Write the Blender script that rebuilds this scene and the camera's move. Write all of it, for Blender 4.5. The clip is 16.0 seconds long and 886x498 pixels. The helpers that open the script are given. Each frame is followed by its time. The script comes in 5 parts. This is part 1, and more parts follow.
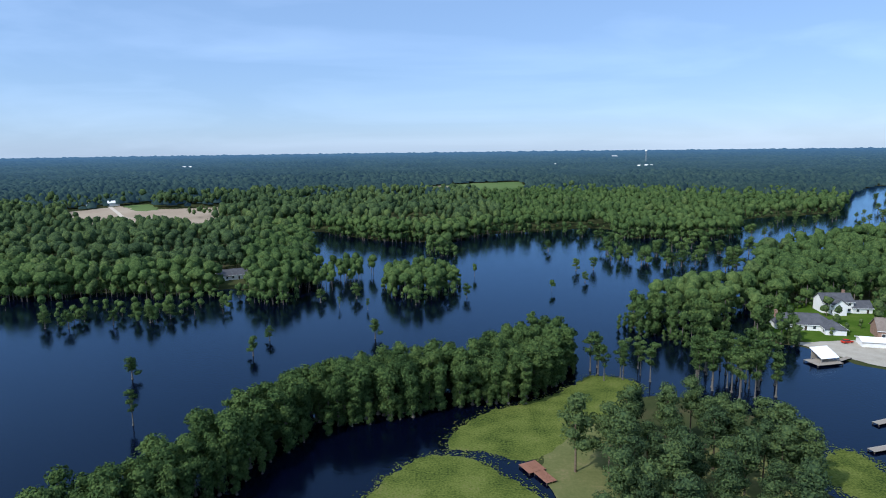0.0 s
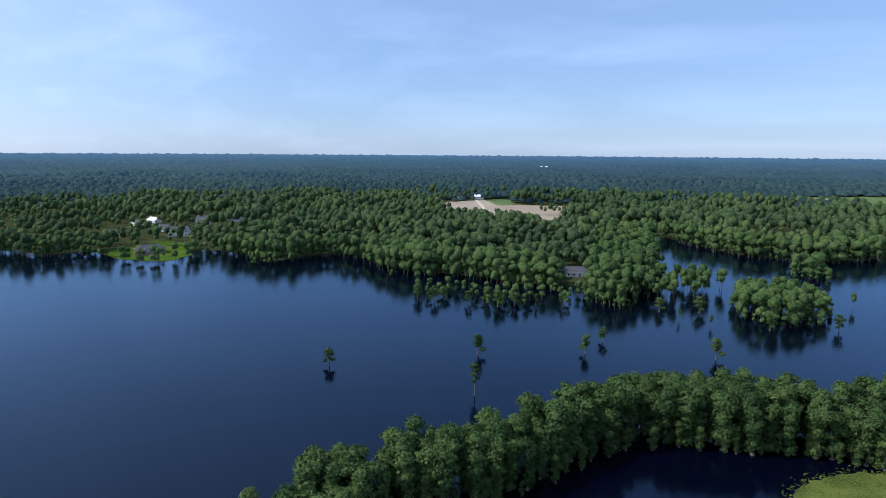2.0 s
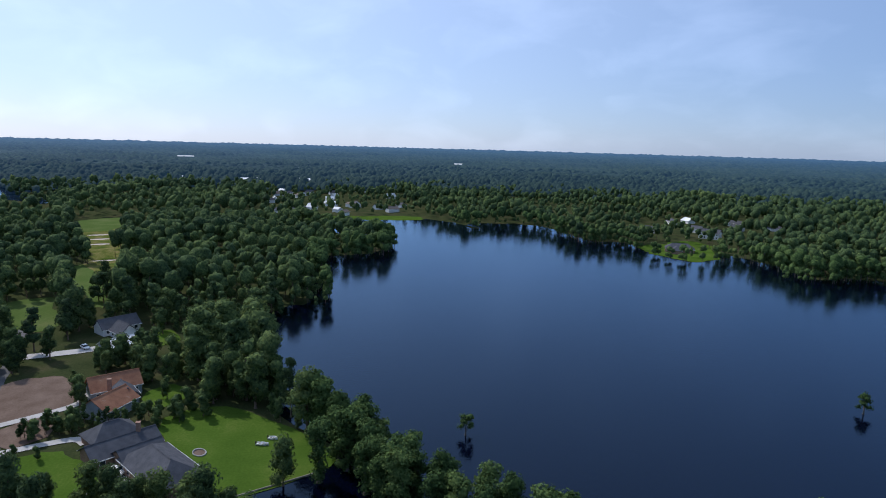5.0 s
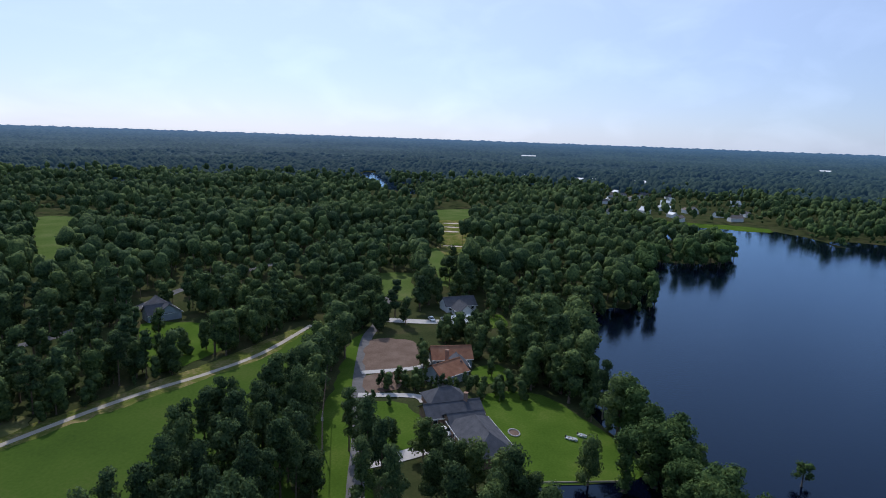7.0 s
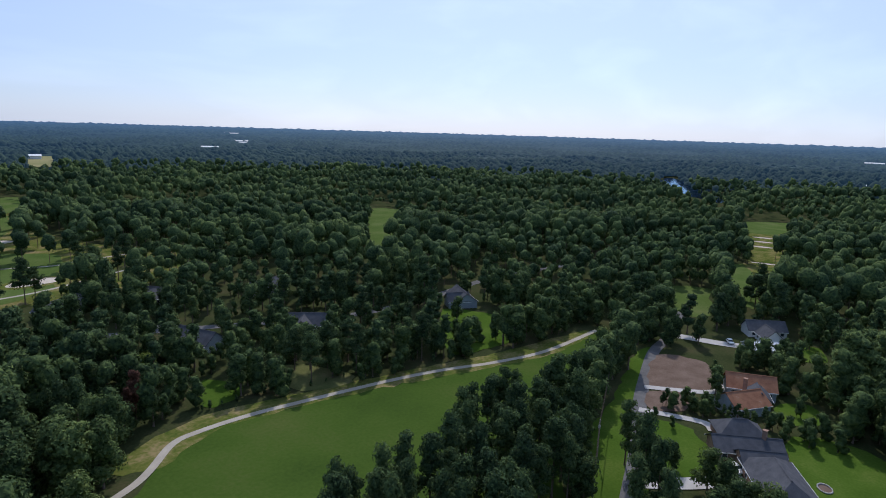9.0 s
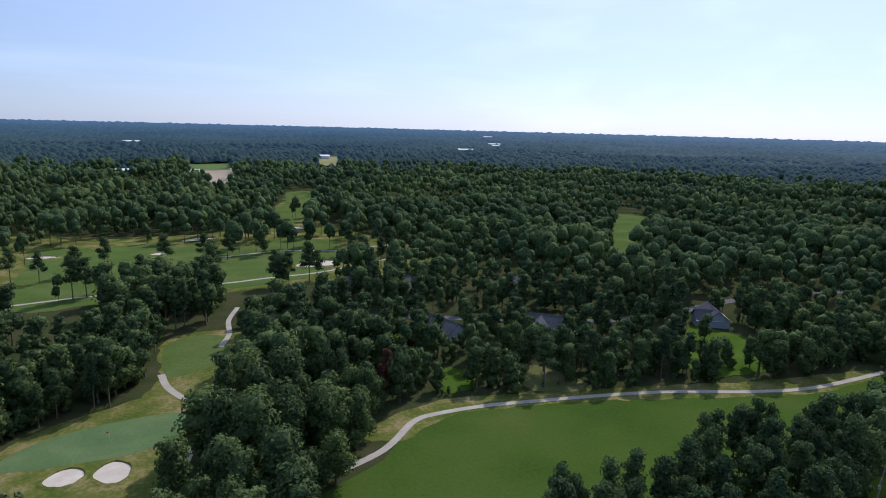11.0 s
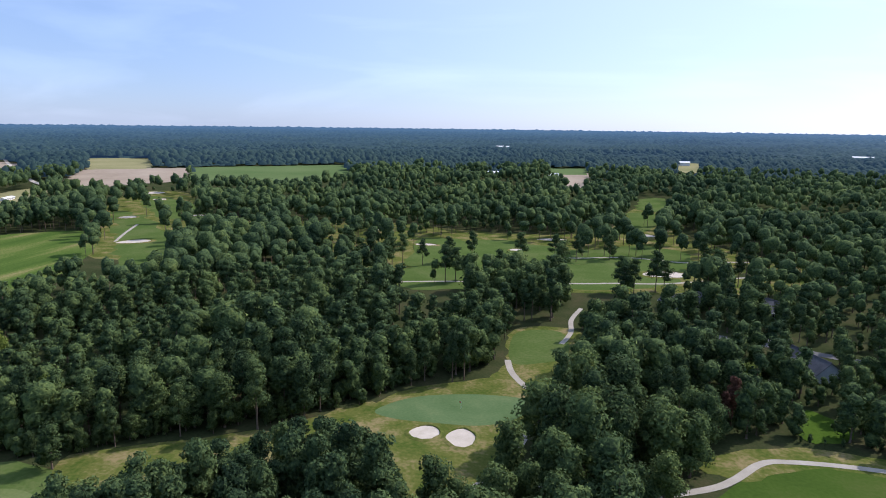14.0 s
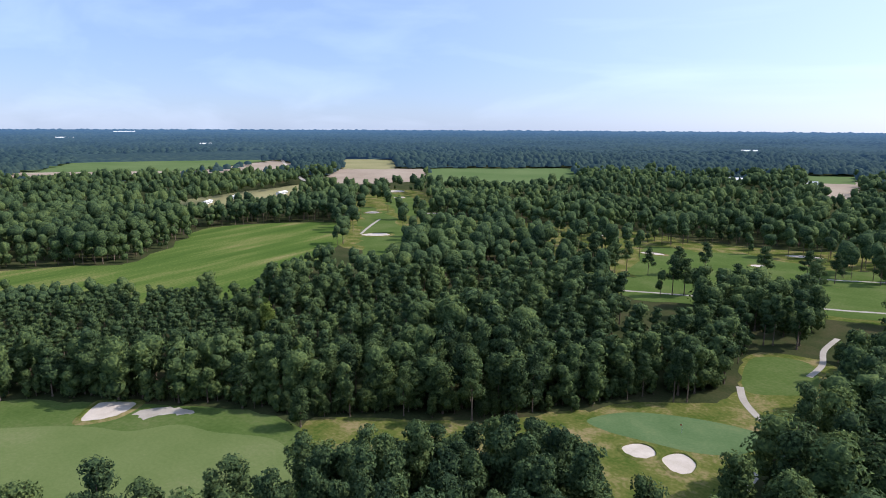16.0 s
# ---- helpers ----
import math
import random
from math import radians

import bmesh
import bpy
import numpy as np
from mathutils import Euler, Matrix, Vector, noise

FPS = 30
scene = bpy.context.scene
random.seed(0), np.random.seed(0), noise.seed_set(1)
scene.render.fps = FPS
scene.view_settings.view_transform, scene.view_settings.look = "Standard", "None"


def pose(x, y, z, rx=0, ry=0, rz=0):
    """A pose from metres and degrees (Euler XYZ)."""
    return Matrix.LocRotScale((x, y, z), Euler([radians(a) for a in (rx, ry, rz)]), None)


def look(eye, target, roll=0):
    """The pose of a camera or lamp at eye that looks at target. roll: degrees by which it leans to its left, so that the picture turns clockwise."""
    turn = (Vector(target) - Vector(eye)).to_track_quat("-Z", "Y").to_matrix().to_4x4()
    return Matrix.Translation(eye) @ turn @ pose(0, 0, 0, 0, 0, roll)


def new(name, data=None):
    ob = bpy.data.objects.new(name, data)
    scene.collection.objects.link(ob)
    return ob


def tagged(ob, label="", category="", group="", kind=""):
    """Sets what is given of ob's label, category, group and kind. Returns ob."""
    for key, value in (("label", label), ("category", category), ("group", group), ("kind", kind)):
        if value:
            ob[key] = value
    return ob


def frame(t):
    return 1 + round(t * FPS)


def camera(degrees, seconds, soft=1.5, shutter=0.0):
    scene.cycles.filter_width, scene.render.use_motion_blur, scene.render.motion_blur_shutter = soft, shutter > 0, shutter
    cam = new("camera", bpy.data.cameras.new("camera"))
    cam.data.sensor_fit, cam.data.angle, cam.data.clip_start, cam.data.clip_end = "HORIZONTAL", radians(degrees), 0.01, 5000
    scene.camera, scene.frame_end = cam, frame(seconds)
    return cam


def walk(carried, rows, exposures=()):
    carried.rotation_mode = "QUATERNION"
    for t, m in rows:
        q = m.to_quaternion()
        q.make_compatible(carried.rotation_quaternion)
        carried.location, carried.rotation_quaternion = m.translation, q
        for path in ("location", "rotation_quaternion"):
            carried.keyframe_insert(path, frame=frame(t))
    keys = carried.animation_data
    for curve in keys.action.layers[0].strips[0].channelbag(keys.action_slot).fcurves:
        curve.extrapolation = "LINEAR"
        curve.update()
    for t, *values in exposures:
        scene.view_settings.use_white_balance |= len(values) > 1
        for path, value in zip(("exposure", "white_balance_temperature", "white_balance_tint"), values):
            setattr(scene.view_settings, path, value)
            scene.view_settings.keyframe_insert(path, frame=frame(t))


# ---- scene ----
import collections

cam = camera(70.95, 16.0, soft=1.0)
PATH = [
    (0.0, pose(0, 0, 80, 80.83, 0.69, 0.00)),
    (0.5, pose(0, 0, 80, 80.97, 0.47, 7.55)),
    (1.0, pose(0, 0, 80, 81.05, 0.25, 15.23)),
    (1.5, pose(0, 0, 80, 81.11, -0.14, 23.12)),
    (2.0, pose(0, 0, 80, 81.11, -0.41, 31.34)),
    (2.5, pose(0, 0, 80, 81.07, -0.59, 39.43)),
    (3.0, pose(0, 0, 80, 80.99, -0.87, 47.40)),
    (3.5, pose(0, 0, 80, 80.90, -1.05, 55.05)),
    (4.0, pose(0, 0, 80, 80.78, -1.26, 62.71)),
    (4.5, pose(0, 0, 80, 80.66, -1.41, 70.37)),
    (7.0, pose(0, 0, 80, 79.68, -2.00, 108.17)),
    (7.5, pose(0, 0, 80, 79.52, -1.93, 115.00)),
    (8.0, pose(0, 0, 80, 79.37, -1.92, 121.81)),
    (8.5, pose(0, 0, 80, 79.24, -1.85, 128.54)),
    (9.0, pose(0, 0, 80, 79.14, -1.73, 134.95)),
    (9.5, pose(0, 0, 80, 79.06, -1.65, 140.86)),
    (10.0, pose(0, 0, 80, 78.98, -1.62, 146.63)),
    (12.5, pose(0, 0, 80, 78.71, -1.07, 172.51)),
    (13.0, pose(0, 0, 80, 78.71, -0.93, 177.83)),
    (13.5, pose(0, 0, 80, 78.71, -0.82, 183.42)),
    (14.0, pose(0, 0, 80, 78.73, -0.70, 189.04)),
    (14.5, pose(0, 0, 80, 78.74, -0.55, 194.61)),
    (15.0, pose(0, 0, 80, 78.77, -0.42, 200.11)),
    (15.5, pose(0, 0, 80, 78.82, -0.37, 204.13)),
    (16.0, pose(0, 0, 80, 78.86, -0.25, 209.57)),
]
EXPOSURES = [(0, -0.13, 6080, 10), (2, -0.13, 6150, 13), (4.5, -0.42, 6150, 15), (7, -0.53, 6170, 17), (8.5, -0.57, 6200, 17), (10, -0.47, 6200, 18), (12.5, -0.24, 6250, 20),
             (14, -0.05, 6300, 20), (16, 0.04, 6380, 19)]
walk(cam, PATH, EXPOSURES)

# ---- world, sun, exposure ----
from mathutils.geometry import tessellate_polygon

SUN_YAW, SUN_UP = 128.0, 42.0      # degrees: anticlockwise from +y, above the horizon
world = bpy.data.worlds.new("sky")
scene.world = world
world.use_nodes = True
wn, wl = world.node_tree.nodes, world.node_tree.links
wn.clear()
w_out = wn.new("ShaderNodeOutputWorld")
w_bg = wn.new("ShaderNodeBackground")
sky = wn.new("ShaderNodeTexSky")
sky.sky_type = "NISHITA"
sky.sun_disc = False
sky.sun_elevation, sky.sun_rotation = radians(SUN_UP), radians(-SUN_YAW)
sky.altitude, sky.air_density, sky.dust_density, sky.ozone_density = 0, 1.0, 0.3, 3.5
w_bg.inputs["Strength"].default_value = 0.12
# thin cirrus streaks
co = wn.new("ShaderNodeTexCoord")
mp = wn.new("ShaderNodeMapping")
mp.inputs["Rotation"].default_value = (0, 0, radians(35))
mp.inputs["Scale"].default_value = (0.8, 6.5, 13.0)
cn = wn.new("ShaderNodeTexNoise")
cn.inputs["Scale"].default_value, cn.inputs["Detail"].default_value = 1.3, 6
cn.inputs["Distortion"].default_value = 0.35
cr = wn.new("ShaderNodeValToRGB")
cr.color_ramp.elements[0].position, cr.color_ramp.elements[1].position = 0.47, 0.85
mix = wn.new("ShaderNodeMix")
mix.data_type, mix.blend_type = "RGBA", "ADD"
mix.inputs[0].default_value = 1.0
tint = wn.new("ShaderNodeMix")
tint.data_type = "RGBA"
tint.inputs[6].default_value = (0, 0, 0, 1)
tint.inputs[7].default_value = (2.4, 2.5, 2.6, 1)
wl.new(co.outputs["Generated"], mp.inputs["Vector"])
wl.new(mp.outputs[0], cn.inputs["Vector"])
wl.new(cn.outputs[0], cr.inputs[0])
wl.new(cr.outputs[0], tint.inputs[0])
wl.new(sky.outputs[0], mix.inputs[6])
wl.new(tint.outputs[2], mix.inputs[7])
haze = wn.new("ShaderNodeMix")
haze.data_type = "RGBA"
haze.inputs[0].default_value = 0.48
haze.inputs[7].default_value = (3.95, 6.05, 9.4, 1)
cool = wn.new("ShaderNodeMix")
cool.data_type, cool.blend_type = "RGBA", "MULTIPLY"
cool.inputs[0].default_value = 1.0
cool.inputs[7].default_value = (0.92, 0.98, 1.13, 1)
wl.new(mix.outputs[2], cool.inputs[6])
wl.new(cool.outputs[2], haze.inputs[6])
# the broad pale glow of the air round the sun
sd = wn.new("ShaderNodeVectorMath")
sd.operation = "DOT_PRODUCT"
sd.inputs[1].default_value = (-math.sin(radians(SUN_YAW)) * math.cos(radians(SUN_UP)), math.cos(radians(SUN_YAW)) * math.cos(radians(SUN_UP)), math.sin(radians(SUN_UP)))
wl.new(co.outputs["Generated"], sd.inputs[0])
lobe = wn.new("ShaderNodeMapRange")
lobe.inputs[1].default_value, lobe.inputs[2].default_value = 0.1, 1.0
wl.new(sd.outputs["Value"], lobe.inputs[0])
power = wn.new("ShaderNodeMath")
power.operation = "POWER"
power.inputs[1].default_value = 1.3
wl.new(lobe.outputs[0], power.inputs[0])
glow = wn.new("ShaderNodeMix")
glow.data_type, glow.blend_type = "RGBA", "ADD"
glow.inputs[7].default_value = (4.2, 4.3, 4.2, 1)
wl.new(power.outputs[0], glow.inputs[0])
wl.new(haze.outputs[2], glow.inputs[6])
wl.new(glow.outputs[2], w_bg.inputs["Color"])
wl.new(w_bg.outputs[0], w_out.inputs[0])

sun_data = bpy.data.lights.new("sun", "SUN")
sun_data.energy, sun_data.angle, sun_data.color = 4.4, radians(0.6), (1.0, 0.965, 0.91)
sun = new("sun", sun_data)
sun_dir = Vector((-math.sin(radians(SUN_YAW)) * math.cos(radians(SUN_UP)),
                  math.cos(radians(SUN_YAW)) * math.cos(radians(SUN_UP)), math.sin(radians(SUN_UP))))
sun.matrix_world = look(sun_dir * 400, (0, 0, 0))


# ---- materials ----
def material(name, rough=0.8, spec=0.3):
    m = bpy.data.materials.new(name)
    m.use_nodes = True
    n, l = m.node_tree.nodes, m.node_tree.links
    b = n["Principled BSDF"]
    b.inputs["Roughness"].default_value = rough
    b.inputs["Specular IOR Level"].default_value = spec
    return m, n, l, b


def ramp(n, stops):
    r = n.new("ShaderNodeValToRGB")
    while len(r.color_ramp.elements) < len(stops):
        r.color_ramp.elements.new(0.5)
    for e, (p, c) in zip(r.color_ramp.elements, stops):
        e.position, e.color = p, (*c, 1)
    return r


def noisy(name, stops, scale, fine=8.0, rough=0.85, bump=0.3, fine_mix=0.35, stretch=None, spec=0.0):
    """A surface with large patches through a colour ramp, and fine grain over it. Scales are per metre."""
    m, n, l, b = material(name, rough, spec)
    tc = n.new("ShaderNodeTexCoord")
    mp = n.new("ShaderNodeMapping")
    if stretch:
        mp.inputs["Rotation"].default_value = (0, 0, radians(stretch[2]))
        mp.inputs["Scale"].default_value = (stretch[0], stretch[1], 1)
    a = n.new("ShaderNodeTexNoise")
    a.inputs["Scale"].default_value, a.inputs["Detail"].default_value = scale, 5
    f = n.new("ShaderNodeTexNoise")
    f.inputs["Scale"].default_value, f.inputs["Detail"].default_value = fine, 3
    l.new(tc.outputs["Object"], mp.inputs[0])
    l.new(mp.outputs[0], a.inputs["Vector"])
    l.new(tc.outputs["Object"], f.inputs["Vector"])
    mx = n.new("ShaderNodeMix")
    mx.inputs[0].default_value = fine_mix
    l.new(a.outputs[0], mx.inputs[2])
    l.new(f.outputs[0], mx.inputs[3])
    r = ramp(n, stops)
    l.new(mx.outputs[0], r.inputs[0])
    l.new(r.outputs[0], b.inputs["Base Color"])
    if bump:
        bp = n.new("ShaderNodeBump")
        bp.inputs["Strength"].default_value, bp.inputs["Distance"].default_value = bump, 0.3 / fine
        l.new(f.outputs[0], bp.inputs["Height"])
        l.new(bp.outputs[0], b.inputs["Normal"])
    return m


def foliage(name, dark, mid, light, joined=False, patch=0.11, through_leaf=0.28, leaf=1.6, bump=0.9, gloss=0.03):
    """Leaves: a shade for each tree, mottled by clump and by leaf, partly letting light through."""
    m, n, l, b = material(name, 0.85, gloss)
    geo = n.new("ShaderNodeNewGeometry")
    tc = n.new("ShaderNodeTexCoord")
    if joined:
        v = n.new("ShaderNodeTexNoise")
        v.inputs["Scale"].default_value, v.inputs["Detail"].default_value = patch, 2
        l.new(tc.outputs["Object"], v.inputs["Vector"])
        mr = n.new("ShaderNodeMapRange")
        mr.inputs[1].default_value, mr.inputs[2].default_value = 0.28, 0.72
        broad_v = n.new("ShaderNodeTexNoise")      # whole stands lighter or darker
        broad_v.inputs["Scale"].default_value, broad_v.inputs["Detail"].default_value = patch * 0.1, 2
        l.new(tc.outputs["Object"], broad_v.inputs["Vector"])
        both = n.new("ShaderNodeMix")
        both.inputs[0].default_value = 0.5
        l.new(v.outputs[0], both.inputs[2])
        l.new(broad_v.outputs[0], both.inputs[3])
        mr.inputs[1].default_value, mr.inputs[2].default_value = 0.34, 0.66
        l.new(both.outputs[0], mr.inputs[0])
        shade = mr.outputs[0]
    else:
        oi = n.new("ShaderNodeObjectInfo")
        shade = oi.outputs["Random"]
    fine = n.new("ShaderNodeTexNoise")
    fine.inputs["Scale"].default_value, fine.inputs["Detail"].default_value = leaf, 4
    l.new(tc.outputs["Object"], fine.inputs["Vector"])
    mx = n.new("ShaderNodeMix")
    mx.inputs[0].default_value = 0.25
    l.new(shade, mx.inputs[2])
    l.new(geo.outputs["Random Per Island"], mx.inputs[3])
    spread = n.new("ShaderNodeMapRange")
    spread.inputs[1].default_value, spread.inputs[2].default_value = 0.34, 0.66
    l.new(fine.outputs[0], spread.inputs[0])
    my = n.new("ShaderNodeMix")
    my.inputs[0].default_value = 0.5
    l.new(mx.outputs[0], my.inputs[2])
    l.new(spread.outputs[0], my.inputs[3])
    r = ramp(n, [(0.15, dark), (0.5, mid), (0.88, light)])
    l.new(my.outputs[0], r.inputs[0])
    l.new(r.outputs[0], b.inputs["Base Color"])
    bp = n.new("ShaderNodeBump")
    bp.inputs["Strength"].default_value, bp.inputs["Distance"].default_value = bump, 0.9 / leaf
    l.new(fine.outputs[0], bp.inputs["Height"])
    l.new(bp.outputs[0], b.inputs["Normal"])
    tr = n.new("ShaderNodeBsdfTranslucent")
    l.new(r.outputs[0], tr.inputs["Color"])
    ms = n.new("ShaderNodeMixShader")
    ms.inputs[0].default_value = through_leaf
    l.new(b.outputs[0], ms.inputs[1])
    l.new(tr.outputs[0], ms.inputs[2])
    l.new(ms.outputs[0], n["Material Output"].inputs[0])
    return m


CYP = ((0.030, 0.058, 0.022), (0.076, 0.128, 0.042), (0.146, 0.204, 0.064))
PINE = ((0.024, 0.044, 0.025), (0.066, 0.108, 0.046), (0.142, 0.196, 0.068))
BROAD = ((0.030, 0.052, 0.026), (0.083, 0.128, 0.048), (0.178, 0.232, 0.072))
M = {}
M["cypress"], M["pine"], M["broad"] = foliage("cypress_leaves", *CYP), foliage("pine_needles", *PINE), foliage("broad_leaves", *BROAD)
M["dying"] = foliage("dying_needles", (0.06, 0.03, 0.025), (0.11, 0.055, 0.04), (0.16, 0.09, 0.06))
M["myrtle"] = foliage("myrtle_flowers", (0.08, 0.06, 0.055), (0.17, 0.10, 0.105), (0.26, 0.15, 0.16))
M["lime"] = foliage("young_leaves", (0.07, 0.10, 0.022), (0.12, 0.165, 0.034), (0.19, 0.24, 0.055))
M["cypress_j"], M["pine_j"], M["broad_j"] = (foliage("cypress_wood", *CYP, joined=True, leaf=1.0, bump=1.0), foliage("pine_wood", *PINE, joined=True, leaf=1.0, bump=1.0),
                                            foliage("mixed_wood", *BROAD, joined=True, leaf=1.0, bump=1.0))
M["distance"] = foliage("haze_glow_woods", (0.016, 0.032, 0.024), (0.032, 0.056, 0.036), (0.058, 0.088, 0.050), joined=True, patch=0.0045, leaf=0.09, bump=0.2, gloss=0.03)
# aerial haze painted on as blue emission, stronger with range from the origin
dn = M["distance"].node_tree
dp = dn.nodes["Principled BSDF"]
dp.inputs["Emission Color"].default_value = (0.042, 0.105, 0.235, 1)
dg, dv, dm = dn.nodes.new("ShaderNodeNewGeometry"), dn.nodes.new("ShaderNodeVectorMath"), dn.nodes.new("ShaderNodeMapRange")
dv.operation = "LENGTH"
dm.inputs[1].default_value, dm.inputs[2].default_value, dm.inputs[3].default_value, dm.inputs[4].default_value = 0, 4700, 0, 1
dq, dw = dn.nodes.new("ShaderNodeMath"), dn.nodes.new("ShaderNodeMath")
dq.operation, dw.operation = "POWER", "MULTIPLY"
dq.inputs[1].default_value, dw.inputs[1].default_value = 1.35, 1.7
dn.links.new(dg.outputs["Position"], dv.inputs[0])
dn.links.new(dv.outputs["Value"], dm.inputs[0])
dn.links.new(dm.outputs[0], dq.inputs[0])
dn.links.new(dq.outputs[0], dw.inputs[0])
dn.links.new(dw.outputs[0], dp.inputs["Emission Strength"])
M["bark"] = noisy("bark", [(0.3, (0.09, 0.065, 0.045)), (0.7, (0.22, 0.17, 0.13))], 1.5, 9)
M["cypress_bark"] = noisy("cypress_bark", [(0.3, (0.08, 0.072, 0.06)), (0.7, (0.17, 0.15, 0.13))], 1.5, 9)
M["floor"] = noisy("woodland_floor", [(0.3, (0.025, 0.035, 0.014)), (0.5, (0.045, 0.055, 0.022)), (0.75, (0.09, 0.07, 0.04))], 0.07, 1.2)
M["grass"] = noisy("mown_grass", [(0.3, (0.040, 0.080, 0.011)), (0.52, (0.062, 0.110, 0.016)), (0.75, (0.11, 0.14, 0.032))], 0.08, 1.5)
M["fairway"] = noisy("fairway_grass", [(0.3, (0.036, 0.066, 0.013)), (0.5, (0.052, 0.091, 0.016)), (0.72, (0.08, 0.102, 0.027))], 0.04, 1.0)
M["rough"] = noisy("rough_grass", [(0.36, (0.055, 0.09, 0.016)), (0.5, (0.115, 0.125, 0.032)), (0.64, (0.24, 0.19, 0.09))], 0.11, 0.9)
M["rough_cut"] = noisy("close_mown_grass", [(0.3, (0.095, 0.135, 0.04)), (0.55, (0.125, 0.16, 0.055)), (0.8, (0.18, 0.19, 0.085))], 0.05, 1.0)
M["golf"] = noisy("course_grass", [(0.3, (0.055, 0.094, 0.022)), (0.5, (0.080, 0.120, 0.032)), (0.75, (0.13, 0.148, 0.057))], 0.05, 0.8)
M["green"] = noisy("putting_green", [(0.32, (0.075, 0.128, 0.048)), (0.52, (0.10, 0.155, 0.064)), (0.7, (0.14, 0.18, 0.078))], 0.1, 1.2)
M["sand"] = noisy("bunker_sand", [(0.3, (0.44, 0.38, 0.30)), (0.7, (0.60, 0.53, 0.44))], 0.3, 3)
M["path"] = noisy("cart_path", [(0.3, (0.30, 0.27, 0.22)), (0.7, (0.44, 0.40, 0.33))], 0.2, 3)
M["asphalt"] = noisy("asphalt", [(0.3, (0.10, 0.10, 0.10)), (0.7, (0.17, 0.165, 0.16))], 0.3, 4)
M["concrete"] = noisy("concrete", [(0.3, (0.36, 0.345, 0.32)), (0.7, (0.50, 0.48, 0.45))], 0.4, 4)
M["straw"] = noisy("pine_straw", [(0.3, (0.115, 0.08, 0.06)), (0.7, (0.19, 0.14, 0.11))], 0.2, 2)
M["meadow"] = noisy("meadow", [(0.36, (0.052, 0.096, 0.02)), (0.5, (0.082, 0.128, 0.028)), (0.6, (0.15, 0.165, 0.05)), (0.72, (0.28, 0.22, 0.11))], 0.07, 0.8, fine_mix=0.3, stretch=(1, 0.14, 32))
M["crop"] = noisy("green_crop", [(0.3, (0.08, 0.13, 0.045)), (0.7, (0.13, 0.175, 0.07))], 0.01, 0.2)
M["tilled"] = noisy("bare_field", [(0.3, (0.27, 0.21, 0.15)), (0.7, (0.40, 0.33, 0.25))], 0.012, 0.15)
M["hay"] = noisy("dry_field", [(0.3, (0.20, 0.20, 0.09)), (0.7, (0.30, 0.27, 0.14))], 0.012, 0.15)
M["lily"] = noisy("lily_pads", [(0.36, (0.03, 0.05, 0.014)), (0.46, (0.078, 0.102, 0.022)), (0.58, (0.125, 0.15, 0.036)), (0.68, (0.16, 0.135, 0.06))], 0.1, 1.8, bump=0.9, fine_mix=0.5)
M["tan_grass"] = noisy("dry_mown_grass", [(0.3, (0.085, 0.105, 0.034)), (0.55, (0.135, 0.14, 0.055)), (0.75, (0.21, 0.175, 0.09))], 0.12, 1.2)
M["roof_grey"] = noisy("grey_shingles", [(0.3, (0.065, 0.068, 0.076)), (0.7, (0.115, 0.118, 0.128))], 0.6, 5)
M["roof_rust"] = noisy("weathered_rust_roof", [(0.3, (0.22, 0.10, 0.065)), (0.6, (0.34, 0.17, 0.10)), (0.8, (0.40, 0.33, 0.28))], 0.5, 3)
M["roof_brown"] = noisy("brown_shingles", [(0.3, (0.16, 0.13, 0.11)), (0.7, (0.25, 0.21, 0.18))], 0.6, 5)
M["roof_white"] = noisy("white_metal_roof", [(0.3, (0.74, 0.74, 0.73)), (0.7, (0.82, 0.82, 0.81))], 0.4, 4, rough=0.4, bump=0.05)
M["siding_white"] = noisy("white_siding", [(0.3, (0.70, 0.70, 0.68)), (0.7, (0.80, 0.80, 0.78))], 0.5, 6, bump=0.1)
M["siding_grey"] = noisy("blue_grey_siding", [(0.3, (0.26, 0.29, 0.31)), (0.7, (0.36, 0.39, 0.41))], 0.5, 6, bump=0.1)
M["brick"] = noisy("brick_wall", [(0.3, (0.24, 0.15, 0.11)), (0.7, (0.36, 0.24, 0.18))], 1.0, 8)
M["wood"] = noisy("weathered_boards", [(0.3, (0.22, 0.19, 0.16)), (0.7, (0.36, 0.32, 0.27))], 0.8, 6)
M["red_wood"] = noisy("red_brown_deck", [(0.3, (0.20, 0.095, 0.065)), (0.7, (0.30, 0.15, 0.10))], 0.8, 6)
M["dark"] = noisy("dark_wood", [(0.3, (0.05, 0.04, 0.035)), (0.7, (0.10, 0.085, 0.07))], 0.8, 6)
M["paint"] = noisy("white_paint", [(0.3, (0.74, 0.74, 0.72)), (0.7, (0.82, 0.82, 0.80))], 1, 6, rough=0.35, bump=0.03)
M["red_paint"] = noisy("red_paint", [(0.3, (0.40, 0.03, 0.02)), (0.7, (0.50, 0.05, 0.03))], 1, 6, rough=0.3, bump=0.02)

mg, gn, gl, gb = material("window_glass", 0.05, 0.5)
gb.inputs["Base Color"].default_value = (0.03, 0.04, 0.05, 1)
M["glass"] = mg

